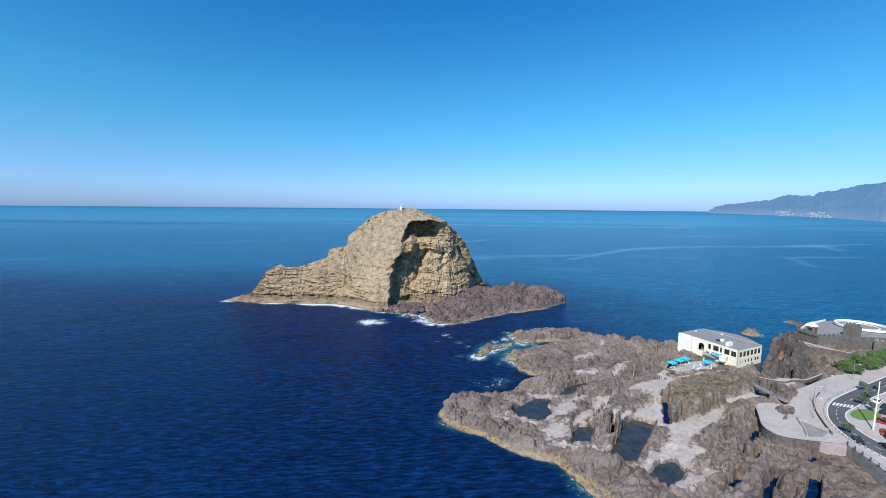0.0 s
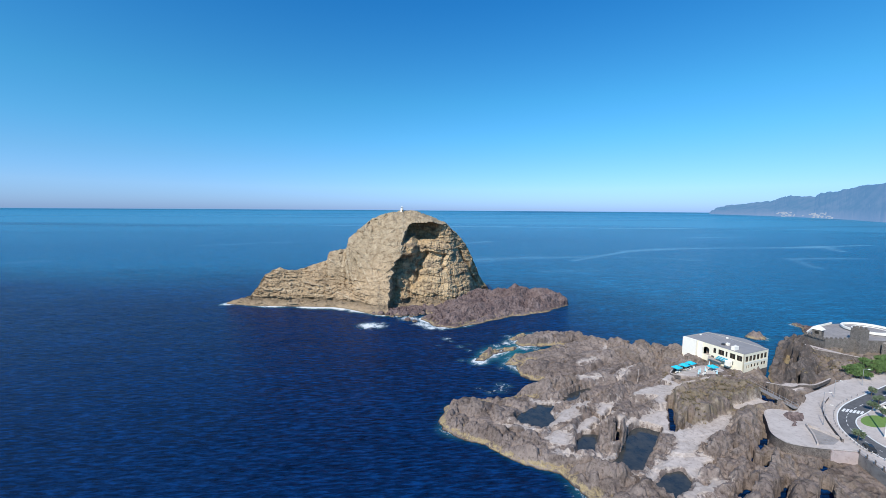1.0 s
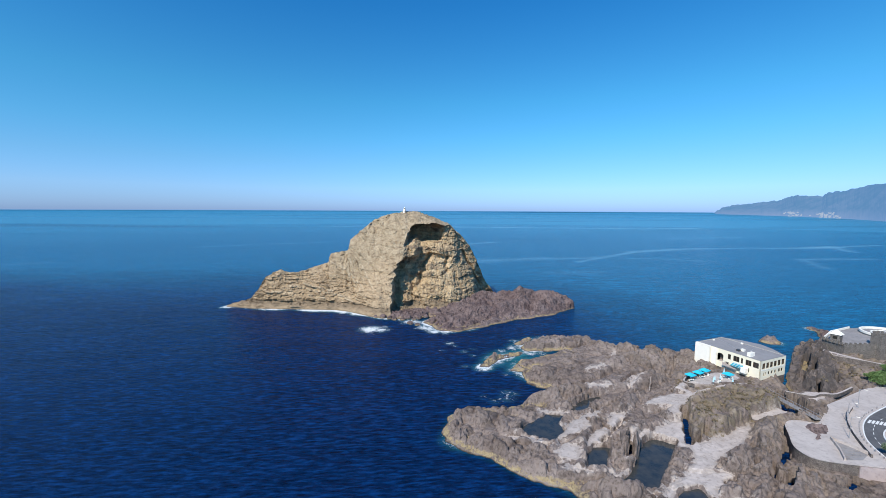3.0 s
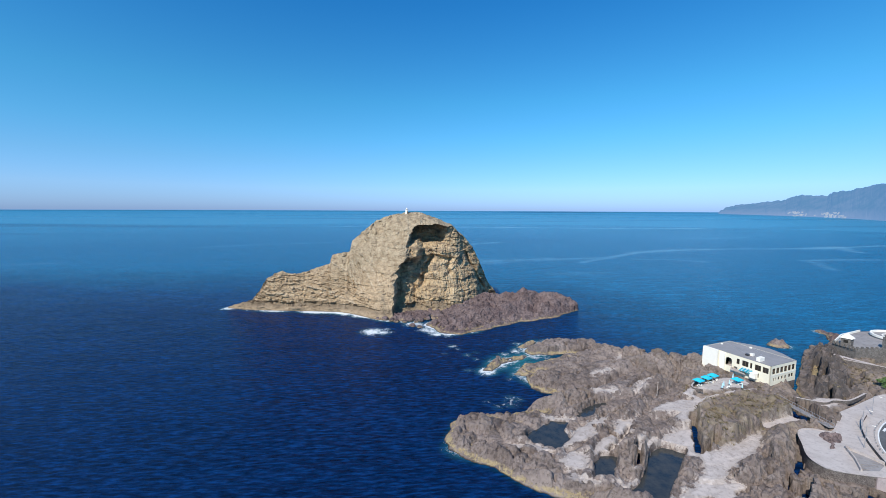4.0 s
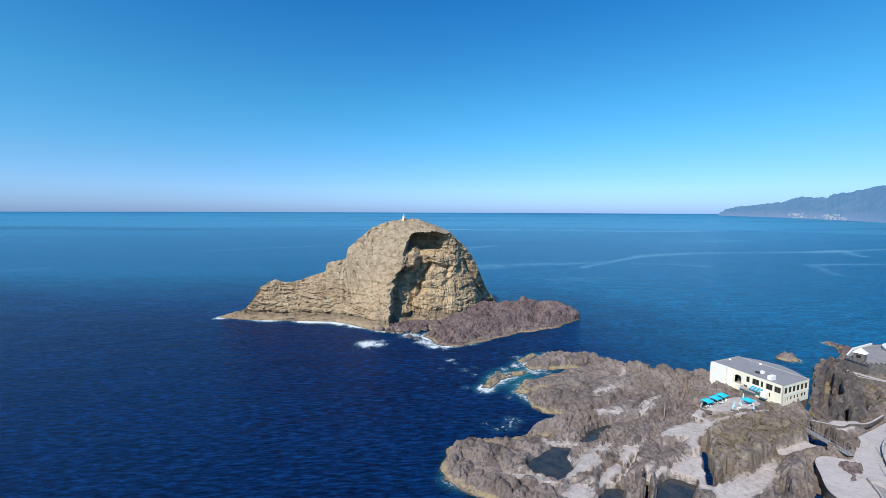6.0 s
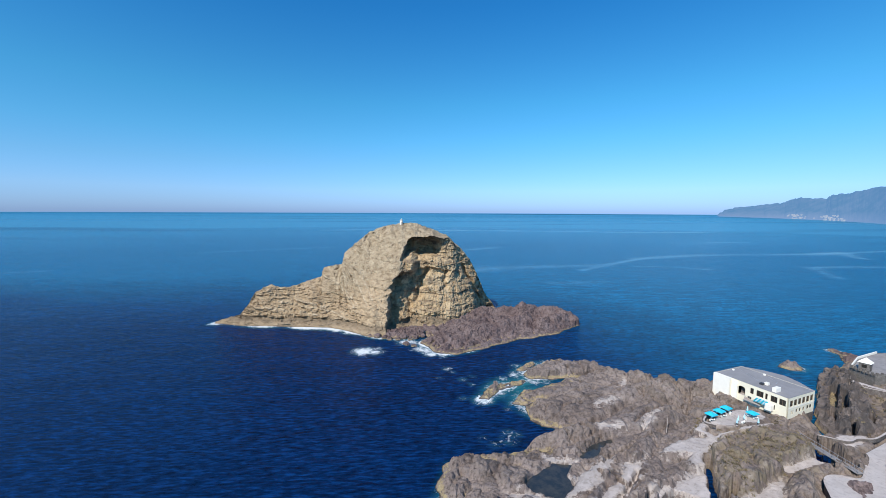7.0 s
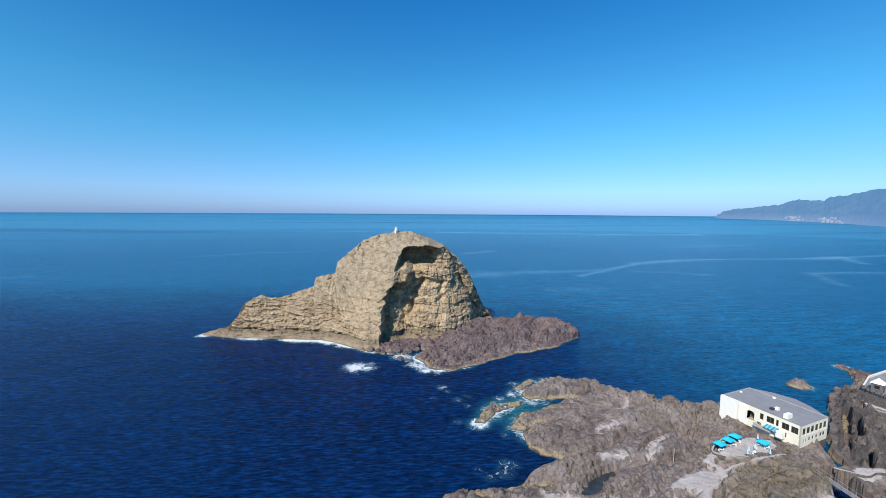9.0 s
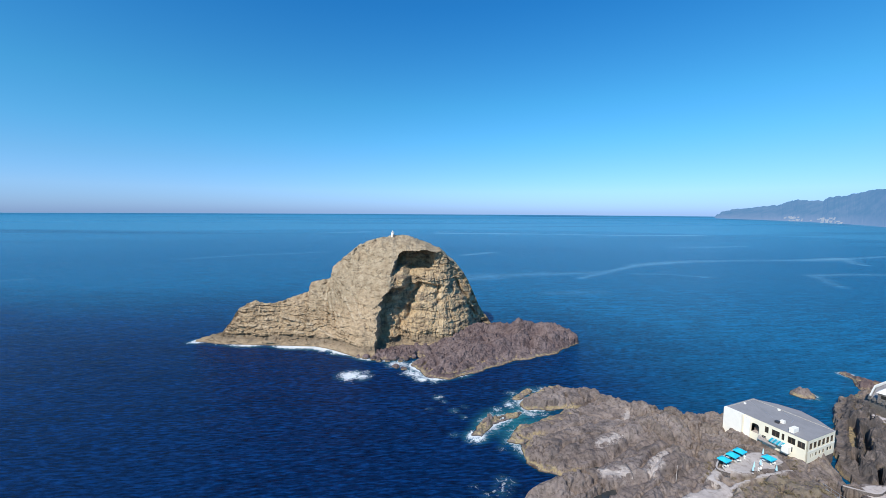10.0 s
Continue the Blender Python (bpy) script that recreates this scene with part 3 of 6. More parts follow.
def build_islet():
    c = np.concatenate([np.arange(-131, -18, 0.5), np.arange(-18, 2, 0.4), np.arange(2, 46, 0.3), np.arange(46, 76, 0.45)])
    top = np.interp(c, *zip(*RIDGE)) + 0.5 * fbm(c * 0.35, 1.7, 0, 4, 61) * np.interp(c, [-131, -118, 40, 76], [0, 1, 1, 0.3])
    crest = np.interp(c, [-131, -92, -56, -35, 0, 35, 76], [311, 312, 317, 319, 325, 325, 337])
    shore = np.interp(c, [-131, -109, -79, -49, -33, -17, -9, 4], [309.5, 305, 300.5, 296, 287, 277, 273, 272.5])
    bend = np.interp(c, [-131, -70, -45, -20, 4], [1.0, 1.25, 1.4, 1.35, 1.4])
    rows = 176
    r = np.linspace(0, 1, rows)[:, None]
    # The open flank, west of the nose.
    z1 = top * r - 1.5 * (1 - r)
    s = np.clip(z1 / np.maximum(top, 0.1), 0, 1)
    y1 = shore + (crest - shore) * s**bend
    nose = ([0, 5, 21, 36, 46, 60, 66, 71], [272, 274, 279, 285, 290, 302, 311, 325])
    k = step(-20, 3, c)
    y1 = y1 * (1 - k) + np.interp(z1, *nose) * k
    # The hollow cliff, east of the nose, under a brow and a gently domed cap.
    brow = 0.9 * fbm(c * 0.3, 2.2, 0, 3, 25) + np.interp(c, [3, 10, 20, 34, 40, 45, 52, 58, 66, 76], [59.5, 62, 62.5, 60.5, 55.3, 51.5, 43.5, 33, 15, 1])
    lip = np.interp(c, [3, 8, 16, 26, 34, 45, 58, 66, 76], [302, 300, 298.5, 300, 304, 319, 328, 333, 336]) + 1.6 * fbm(c * 0.22, 5.5, 0, 3, 27)
    under, cap = np.clip(r / 0.76, 0, 1), np.clip((r - 0.80) / 0.20, 0, 1)
    z2 = np.where(r < 0.8, (brow + 1.5) * under - 1.5, brow + (top - brow) * cap**0.8)
    # Its wall leans back; a ledge of hard beds juts out half way up, with an arched hollow over it.
    wall = np.interp(c, [3, 14, 20, 30, 38, 48, 58, 66, 76], [306, 306, 304.5, 303, 306, 315, 324, 331, 335])
    wall = wall - 0.36 * np.maximum(0, 46 - z2) * step(72, 50, c)
    sill = 40.5 + 2.0 * fbm(c * 0.12, 3.3, 0, 3, 37) - 0.12 * (c - 16)
    wall = wall - 2.8 * step(sill - 0.9, sill + 0.6, z2) * step(sill + 8, sill + 4.5, z2) * step(7, 11, c) * step(44, 30, c)
    wall = wall + 13.0 * step(47, 50.5, z2) * step(66, 63, z2 + 0.012 * (c - 17) ** 2) * step(5, 8, c) * step(31, 23, c)
    wall = wall + 3.0 * np.exp(-(((c - 30) / 3.2) ** 2)) * np.exp(-(((z2 - 37.5) / 2.2) ** 2)) + 4.0 * np.exp(-(((c - 34) / 1.4) ** 2)) * step(24, 27, z2) * step(40, 36, z2)
    # Clefts: one down from the ledge, one along the eastern edge.
    wall = wall + 6.0 * np.exp(-(((c - 18.3 - 0.13 * (z2 - 20) - 0.8 * fbm(z2 * 0.25, 1, 0, 3, 38)) / 1.7) ** 2)) * step(15, 20, z2) * step(41, 38, z2)
    wall = wall + 4.5 * np.exp(-(((c - 46.7 - 0.59 * (37 - z2) - 1.2 * fbm(z2 * 0.2, 2, 0, 3, 39)) / 1.3) ** 2)) * step(8, 12, z2) * step(44, 38, z2)
    # Behind the nose the wall is cut deep, but for a stack of beds that carries the nose.
    niche = np.interp(z2, *nose) + np.interp(z2, [0, 10, 30, 36, 40, 45.5, 48.5, 52, 58, 62], [10, 14, 14, 11, 2.0, 1.5, 7, 15, 19, 14])
    k = step(15, 9, c)
    wall = wall * (1 - k) + np.minimum(niche, wall + 10) * k
    wall = np.maximum(wall, np.interp(z2, [0, 30, 46, 60], [276, 282, 289, 296]))
    reach = np.clip((r - 0.76) / 0.04, 0, 1)
    y2 = np.where(r < 0.8, wall * (1 - reach) + np.minimum(lip, wall) * reach, np.minimum(lip, wall) + (crest - np.minimum(lip, wall)) * cap)
    above = step(0.79, 0.87, r)
    open_side = step(2.2, 4.8, c) * (1 - above) + step(-16, 16, c) * above
    y = y1 * (1 - open_side) + y2 * open_side
    z = z1 * (1 - open_side) + z2 * open_side
    edge = np.interp(z, [0, 5, 21, 36, 46, 60, 71], [-9.5, -9.5, -7, -0.5, 3, 4.5, 4.5]) - 4 + 2.6 * fbm(z * 0.2, 0.5, 0, 5, 23) + 2.2 * value_noise(z * 0.07, 0.5, 0, 24)
    x = c + edge * np.where(c < 4, np.clip((c + 40) / 44, 0, 1), np.clip((44 - c) / 40, 0, 1))
    depth = np.clip(z / 3, 0, 1)
    cliff = step(2.2, 4.8, c) * np.maximum(step(0.8, 0.74, r), step(40, 46, c) * step(0.97, 0.9, r))
    flank = 1 - cliff
    # Beds of rock on the cliff, stepped and broken into blocks by upright joints.
    warp = 2.2 * fbm(x * 0.035, z * 0.035, 0, 3, 3)
    bed, _ = blocks(x * 0.012 + 3, z / 3.1 + 0.02 * x + warp, 415)
    big, jb = blocks(x / 6.0 + 0.4 * fbm(z * 0.12, x * 0.08, 0, 3, 35), z / 4.2 + warp * 0.5, 411)
    chip, _ = blocks(x / 2.6, z / 1.5 + 0.03 * x + warp, 413)
    gully = (ridged(x * 0.11 + 0.35 * fbm(x * 0.09, z * 0.09, 0, 3, 6), z * 0.022, 0, 4, 5) - 0.5) * 3.6
    face = 0.75 * bed + 0.8 * big + 0.5 * step(0.14, 0.0, jb) + 0.35 * chip + gully
    face = face - (ridged(x * 0.16, y * 0.16, z * 0.22, 4, 21) - 0.5) * 1.7
    # The flank: rills down the scree, thin warped beds low in the west, fanned ribs under the shoulder.
    scree = step(14, 34, z - 0.28 * (x + 40) + 5 * fbm(x * 0.06, z * 0.06, 0, 4, 45)) * step(-66, -42, x)
    rill = fbm(x * 0.09 + 0.05 * z, z * 0.03, 3.1, 4, 11) * 2.4 + (ridged((x + 0.35 * z) * 0.22, z * 0.03, 0, 3, 13) - 0.5) * 0.8 * scree
    lie = z + 0.07 * (x + 80) + 3.2 * fbm(x * 0.035, z * 0.05, 0, 3, 15)
    low = step(34, 16, z) * step(-14, -34, x)
    thin = (np.abs(value_noise(0.13 * x, lie * 0.75, 0, 9)) - 0.3) * 1.5 + 0.75 * blocks(x / 7.0, lie / 1.7, 417)[0] + 0.45 * blocks(x / 2.8, lie / 1.1, 419)[0]
    swing = np.arctan2(46 - z, x + 44)
    away = np.hypot(46 - z, x + 44)
    fan = (np.abs(value_noise(swing * 11, away * 0.02, 0, 19)) - 0.3) * 1.5 * step(4, 16, away) * step(44, 30, away) * step(0.15, 0.45, swing) * step(1.9, 1.5, swing)
    lump = (ridged(x * 0.17, y * 0.17, z * 0.22, 5, 22) - 0.5) * (0.8 + 1.3 * low)
    knob = np.maximum(0, value_noise(x * 0.3, z * 0.34, 0, 47) - 0.3) * 2.6 * step(0.55, 0.9, r) + np.maximum(0, value_noise(x * 0.75, z * 0.75, 0, 48) - 0.35) * 1.3
    vein = np.zeros(x.shape)
    for line in VEINS:
        e, _ = along(x, z, [(*q, 0) for q in smooth_line(line, 4)])
        vein = np.maximum(vein, np.exp(-(((e + 0.35 * fbm(x * 0.3, z * 0.3, 0, 3, 49)) / 0.55) ** 2)))
    side = rill - low * thin * 0.9 - fan - lump - knob - 0.6 * vein
    y = y - 2.5 * step(3.2, 2.2, z + 0.8 * fbm(x * 0.1, 0, 0, 3, 31)) * step(-128, -110, x)
    y = y + 1.6 * np.exp(-(((z - 4.6) / 0.8) ** 2)) * flank * step(-120, -104, x) * step(-10, -24, x)
    y = y + depth * (cliff * face + flank * side)
    x = x + depth * fbm(y * 0.2, z * 0.25, x * 0.1, 3, 33) * 0.8
    z = z + depth * (0.5 * fbm(x * 0.3, y * 0.3, 0, 4, 41) + 0.9 * (ridged(x * 0.2, y * 0.05, 0, 4, 43) - 0.5) * step(0.9, 1.0, r))
    # The far side.
    back = np.linspace(0.03, 1, 30)[:, None]
    xb = np.repeat(x[-1][None], 30, 0) + 2 * fbm(back * 9, c * 0.1, 0, 3, 51) * back
    zb = z[-1] * (1 - back**1.3) - 2.0 * back + 2.0 * fbm(c * 0.15, back * 12, 0, 4, 53) * np.sin(back * np.pi)
    yb = y[-1] + back * (8 + 44 * np.clip(top / 70, 0, 1))
    v = np.stack([np.concatenate([x, xb]), np.concatenate([y, yb]), np.concatenate([z, zb])], -1).reshape(-1, 3)
    f = grid_faces(rows + 30, len(c))
    line_of, place_of = f[:, 0] // len(c), f[:, 0] % len(c)
    of_cliff = np.zeros(len(f), bool)
    front = line_of < rows
    of_cliff[front] = cliff[line_of[front], place_of[front]] > 0.5
    fields = {"scree": np.concatenate([scree.ravel(), np.ones(xb.size)]), "vein": np.concatenate([vein.ravel(), np.zeros(xb.size)])}
    islet = thing("rock_islet", pose(0, 0, 0), "steep ochre layered tuff islet with a hollow shadowed cliff", "islet")
    for name, some, mat, label in (("flank", f[front & ~of_cliff], TUFF, "weathered ochre flank with thin beds and grey scree"), ("cliff", f[of_cliff], CLIFF, "hollow orange and brown cliff of broken beds"), ("far_side", f[~front], TUFF, "")):
        used = np.unique(some)
        vv, ff = kept(v, some)
        me = mesh_of(name, vv, ff, [mat])
        for key, values in fields.items():
            me.attributes.new(key, "FLOAT", "POINT").data.foreach_set("value", values[used].astype(np.float32))
        ob = new(name, me)
        ob.parent = islet
        tagged(ob, label)


build_islet()


def roughened(x, y, z, cell, amount, mask=1.0):
    """Places pushed in and out along the surface, so that steep sides break up as well as flat tops."""
    gy, gx = np.gradient(z, cell)
    n = 1 / np.sqrt(1 + gx * gx + gy * gy)
    push = ridged(x * 0.2, y * 0.2, z * 0.3, 4, 501) - 0.5 + 0.7 * (np.abs(value_noise(x * 0.42, y * 0.42, z * 0.6, 511)) - 0.3) + 0.5 * value_noise(x * 0.9, y * 0.9, z * 1.1, 517)
    push = push * amount * mask * np.clip(z, 0, 1.5) * (0.25 + 1.3 * step(-0.35, 0.5, value_noise(x * 0.06, y * 0.06, 0, 521)))
    return np.stack([x - gx * n * push, y - gy * n * push, z + n * push], -1).reshape(-1, 3)


def height_mesh(name, x0, x1, y0, y1, cell, height, mats, label, category, kind="", wander=0.6, ledge=None):
    """Rock from a height; with a ledge height given, its wave-washed foot is a part of its own."""
    nx, ny = int((x1 - x0) / cell) + 1, int((y1 - y0) / cell) + 1
    x, y = np.meshgrid(np.linspace(x0, x1, nx), np.linspace(y0, y1, ny))
    z = height(x, y)
    v = roughened(x, y, z, cell, wander)
    f = grid_faces(ny, nx)
    f = f[v[f, 2].max(1) > -1.0]
    if ledge is None:
        v, f = kept(v, f)
        return tagged(new(name, mesh_of(name, v, f, mats)), label, category, kind=kind)
    rock = thing(name, pose(0, 0, 0), label, category, kind=kind)
    high = v[f, 2].mean(1) > ledge
    for piece, some, words in (("crest", f[high], ""), ("tide_ledge", f[~high], "pale yellow weed-grown ledge at the waterline")):
        ob = new(piece, mesh_of(piece, *kept(v, some), mats))
        ob.parent = rock
        tagged(ob, words)
    return rock


def cushions(x, y, size, seed, turn=0.0):
    """Lava swells, 0 to 1: each rounded over its top, cut off from its neighbours by narrow clefts."""
    u, w = x * math.cos(turn) + y * math.sin(turn), -x * math.sin(turn) + y * math.cos(turn)
    u = u / size + 0.45 * fbm(x / size, y / size, 0.3, 3, seed + 1)
    w = w / (size * 0.66) + 0.45 * fbm(x / size, y / size, 6.1, 3, seed + 2)
    level, joint = blocks(u, w, seed)
    k = np.clip(joint / 0.42, 0, 1)
    return (0.58 + 0.42 * level) * k * (2 - k)


def crags(x, y, turn=0.6, fine=1.0):
    """Lava relief, 0 to about 1: swells at three sizes between sharp clefts, over slow rises and falls."""
    slow = value_noise(x * 0.045, y * 0.045, 0, 75)
    small = 0.25 * cushions(x, y, 6.0, 72, turn + 0.4) + 0.05 * cushions(x, y, 2.5, 73, turn) + 0.06 * ridged(x * 0.22, y * 0.22, 0, 4, 78)
    return 0.3 + 0.3 * slow + 0.62 * (cushions(x, y, 13.0, 71, turn) - 0.3) + fine * (small - 0.13)


def broken(x, y, turn, size, tall):
    """Blocky lava at two sizes, with open joints."""
    u, w = x * math.cos(turn) + y * math.sin(turn), -x * math.sin(turn) + y * math.cos(turn)
    u, w = u + 1.6 * fbm(x * 0.2, y * 0.2, 0, 4, 401), w + 1.6 * fbm(x * 0.2, y * 0.2, 4, 4, 403)
    a, ja = blocks(u / (size * 1.5), w / size, 405)
    b, jb = blocks(u / (size * 0.55), w / (size * 0.4), 407)
    ka, kb = np.clip(ja * 5, 0, 1), np.clip(jb * 4, 0, 1)
    return tall * (0.55 * a * ka + 0.28 * b * kb - 0.45 * (1 - ka) - 0.2 * (1 - kb))


def reef_height(x, y):
    d = inside(x, y, REEF_EDGE) + 2.0 * fbm(x * 0.12, y * 0.12, 0, 4, 81)
    z = np.clip(0.7 * d + 0.5, -3, 1.6) + np.clip(0.19 * (d - 4), 0, 5.0)
    for line, w in (([(62, 304, 8), (74, 302, 10.5), (84, 298, 12.5), (88.5, 299, 15.5), (93, 300, 12), (98, 302, 11.5), (112, 297, 11), (121, 290, 7.5)], 8), ([(14, 281, 1.5), (28, 298, 3.5), (44, 301, 6.5), (60, 305, 9)], 11),
                    ([(44, 262, 6.5), (58, 268, 8), (72, 278, 9.5), (86, 284, 10)], 7), ([(94, 278, 7.5), (108, 284, 8.5), (118, 290, 8)], 6), ([(26, 262, 5), (34, 250, 4.5)], 6)):
        e, h = along(x, y, line)
        z = np.where(d > 0, np.maximum(z, h * np.exp(-((e / w) ** 2))), z)
    rise = np.clip(d * 0.25, 0, 1)
    rib = ridged((x * 0.8 - y * 0.6) * 0.16 + 0.5 * fbm(x * 0.06, y * 0.06, 0, 3, 85), (x * 0.6 + y * 0.8) * 0.05, 0, 4, 83) - 0.5
    return z + rise * ((crags(x, y, 0.9, 0.5) - 0.36) * 2.6 + 2.2 * rib + broken(x, y, 0.9, 9.0, 1.5))


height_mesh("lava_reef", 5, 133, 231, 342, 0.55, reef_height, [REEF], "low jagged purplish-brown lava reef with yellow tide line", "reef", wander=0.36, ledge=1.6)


def stack_height(edge, tall, seed):
    def height(x, y):
        d = inside(x, y, edge) + 0.8 * fbm(x * 0.3, y * 0.3, 0, 3, seed)
        return np.clip(d * 0.9, -3, tall) + np.clip(d * 0.5, 0, 1) * (ridged(x * 0.22, y * 0.22, 0, 4, seed) - 0.45) * 2.8
    return height


height_mesh("sea_rock", 31, 51, 178, 202, 0.3, stack_height(ISLES[0], 1.6, 91), [LAVA], "small jagged yellowish rock washed by white surf", "rock")
height_mesh("sea_rock", 42, 65, 187, 203, 0.3, stack_height(ISLES[1], 0.7, 97), [LAVA], "low dark rock awash in foaming surf", "rock")
height_mesh("sea_rock", 55, 76, 205, 225, 0.3, stack_height(ISLES[3], 0.8, 99), [LAVA], "broken low rocks in white surf off the point", "rock")
height_mesh("rock_ledge", -18, 23, 262, 293, 0.4, stack_height(FOOT_ROCKS, 2.2, 95), [REEF], "black rock ledge at the cliff foot washed by surf", "rock")


def build_boulder(seed):
    bm = bmesh.new()
    bmesh.ops.create_icosphere(bm, subdivisions=3, radius=1.0)
    at = np.array([v.co[:] for v in bm.verts])
    grow = 1 + 0.3 * fbm(at[:, 0] * 1.3, at[:, 1] * 1.3, at[:, 2] * 1.3 + 0.37, 3, seed) - 0.25 * np.abs(value_noise(at[:, 0] * 2.6, at[:, 1] * 2.6, at[:, 2] * 2.6 + 0.21, seed + 3))
    for v, g in zip(bm.verts, grow):
        v.co = Vector((v.co.x * g, v.co.y * g * 0.8, v.co.z * g * 0.75))
    return tagged(part("boulder", bm, REEF), "black rounded boulder at the cliff foot in surf", "boulder", "boulders at the cliff foot")


for i, (bx, by, bz, size) in enumerate([(-14, 269.5, 1.0, 2.4), (-9.5, 267, 0.8, 2.0), (-6.5, 264.6, 0.6, 2.3), (-1, 263.8, 0.5, 1.8), (2.5, 266, 1.2, 2.5), (6.5, 263.5, 0.5, 1.9), (10, 265.2, 1.0, 2.2), (4, 254.5, 0.4, 2.4), (8.5, 251, 0.3, 1.7), (-18.5, 271.5, 0.6, 1.8), (14.5, 267.5, 1.2, 2.0)]):
    build_boulder(601 + 11 * i).matrix_world = pose(bx, by, bz, 0, 0, 47 * i) @ Matrix.Diagonal((size, size, size, 1))
height_mesh("sea_rock", 192, 213, 195, 214, 0.4, stack_height(ISLES[2], 3.0, 93), [LAVA], "small lone lava rock standing in calm sea", "rock")
height_mesh("sea_rock", 232, 260, 200, 230, 0.4, stack_height(ISLES[4], 1.2, 90), [REEF], "low broken spit of dark rocks off the headland", "rock")

# ---- the lava shelf ----
TERRACE = [(109.5, 146.8), (117, 151.5), (128.5, 155.5), (137, 152), (134, 147.5), (127, 144.5), (121, 144), (115, 144.2)]
BLUFF = [(99, 132), (107, 137.5), (121, 141), (133, 136), (128, 125.5), (114, 122), (99, 115.5), (93, 117)]
WALKS = [([(83.4, 133.2), (89.6, 137.3), (98.7, 140), (106.5, 139.3), (104.1, 135.1), (94.3, 130.9), (92.6, 127.1), (91.4, 123.1), (89.4, 123.2), (90, 127.8), (94.8, 132.6), (87.5, 133.3)], 5.0),
         ([(72.8, 116.6), (79.5, 121.1), (86.5, 124.3), (93.5, 126), (89.2, 118.7), (83.8, 110.6), (80.7, 111.9), (76.7, 114.6)], 3.0),
         ([(84.5, 111.9), (90.9, 112.6), (100.1, 115.6), (114.8, 122.5), (108.2, 116.2), (97.6, 109.7), (86.7, 103.7), (78.4, 99.3), (74.9, 100.2), (79.6, 103.8)], 3.4),
         ([(45.8, 118.5), (50.9, 122.9), (56.1, 127.8), (61, 131.4), (67.7, 134.7), (64.9, 130.6), (59.6, 125.5), (56.1, 122.1), (51.1, 120.8)], 3.0),
         ([(51.8, 111.5), (57, 118.1), (61.6, 122), (68.8, 127.4), (71.2, 132), (73, 130.2), (78.8, 134.1), (75.5, 130.5), (70.3, 124.2), (65.1, 119.5), (61.9, 116.3), (57, 114.8)], 3.0),
         ([(43.7, 112.8), (48.7, 116.2), (52.7, 115.2), (51.1, 111.5), (48.2, 108.8), (44.3, 109.8)], 3.0),
         ([(69.9, 96.8), (75.7, 100.8), (79.4, 99.9), (85.5, 99.9), (87.1, 98.7), (79.1, 94.5), (76.2, 92), (76.2, 95.7)], 2.6),
         ([(76.2, 92), (76.9, 89.3), (85.6, 91.1), (79.8, 88.6), (73.9, 87), (69.3, 85.5), (69.4, 86.6), (72.5, 88)], 2.6),
         ([(147.2, 137.1), (153.0, 137.4), (158.2, 135.8), (152.8, 131.5), (145.5, 130.1), (143.3, 131.3)], 5.0)]
LANES = [([(109.5, 147, 5.9), (104, 143.6, 5.6), (105.8, 140.8, 5.4), (104.4, 137.2, 5.1)], 1.0), ([(196, 171, 7.6), (199, 165.5, 7.2), (203, 161, 6.6), (206, 156.5, 6.0), (206, 151, 5.4)], 1.3),
         ([(116.5, 123.4, 3.6), (124, 125, 4.2), (131, 126, 4.7)], 1.4), ([(103, 137.5, 5), (110, 140.5, 5.4), (120, 142.8, 5.8), (133, 145, 5.6)], 0.5),
         ([(33.5, 122.7, 3), (39.7, 121.1, 3), (41.2, 118.2, 3), (43.3, 116.7, 3)], 0.45), ([(45.5, 106.9, 2.6), (47.7, 104.7, 2.6), (50.1, 103.7, 2.6)], 0.4), ([(67, 114.5, 2.6), (71.2, 116.9, 2.9), (76.3, 119.8, 3.4)], 0.6),
         ([(55.9, 103.3, 2), (57, 101.9, 2), (59.2, 102.4, 2), (62.4, 105, 2)], 0.4), ([(61.7, 94.2, 2), (63.8, 92.9, 2), (66.6, 95, 2), (69.7, 97.6, 2.4)], 0.4), ([(49, 138, 3), (51.4, 136.4, 3), (56, 135.2, 3)], 0.4), ([(52.1, 128.5, 3), (54.2, 126, 3), (56.8, 127.3, 3)], 0.35),
         ([(80.5, 168.4, 4.6), (89.5, 171.3, 5)], 0.3), ([(97, 185.5, 5), (101, 186, 5), (105, 191, 5)], 0.35), ([(88, 148.6, 5.5), (93.4, 154, 6), (99.4, 158.2, 6.5)], 0.3), ([(73, 150.2, 4.6), (80, 149.7, 5)], 0.4)]
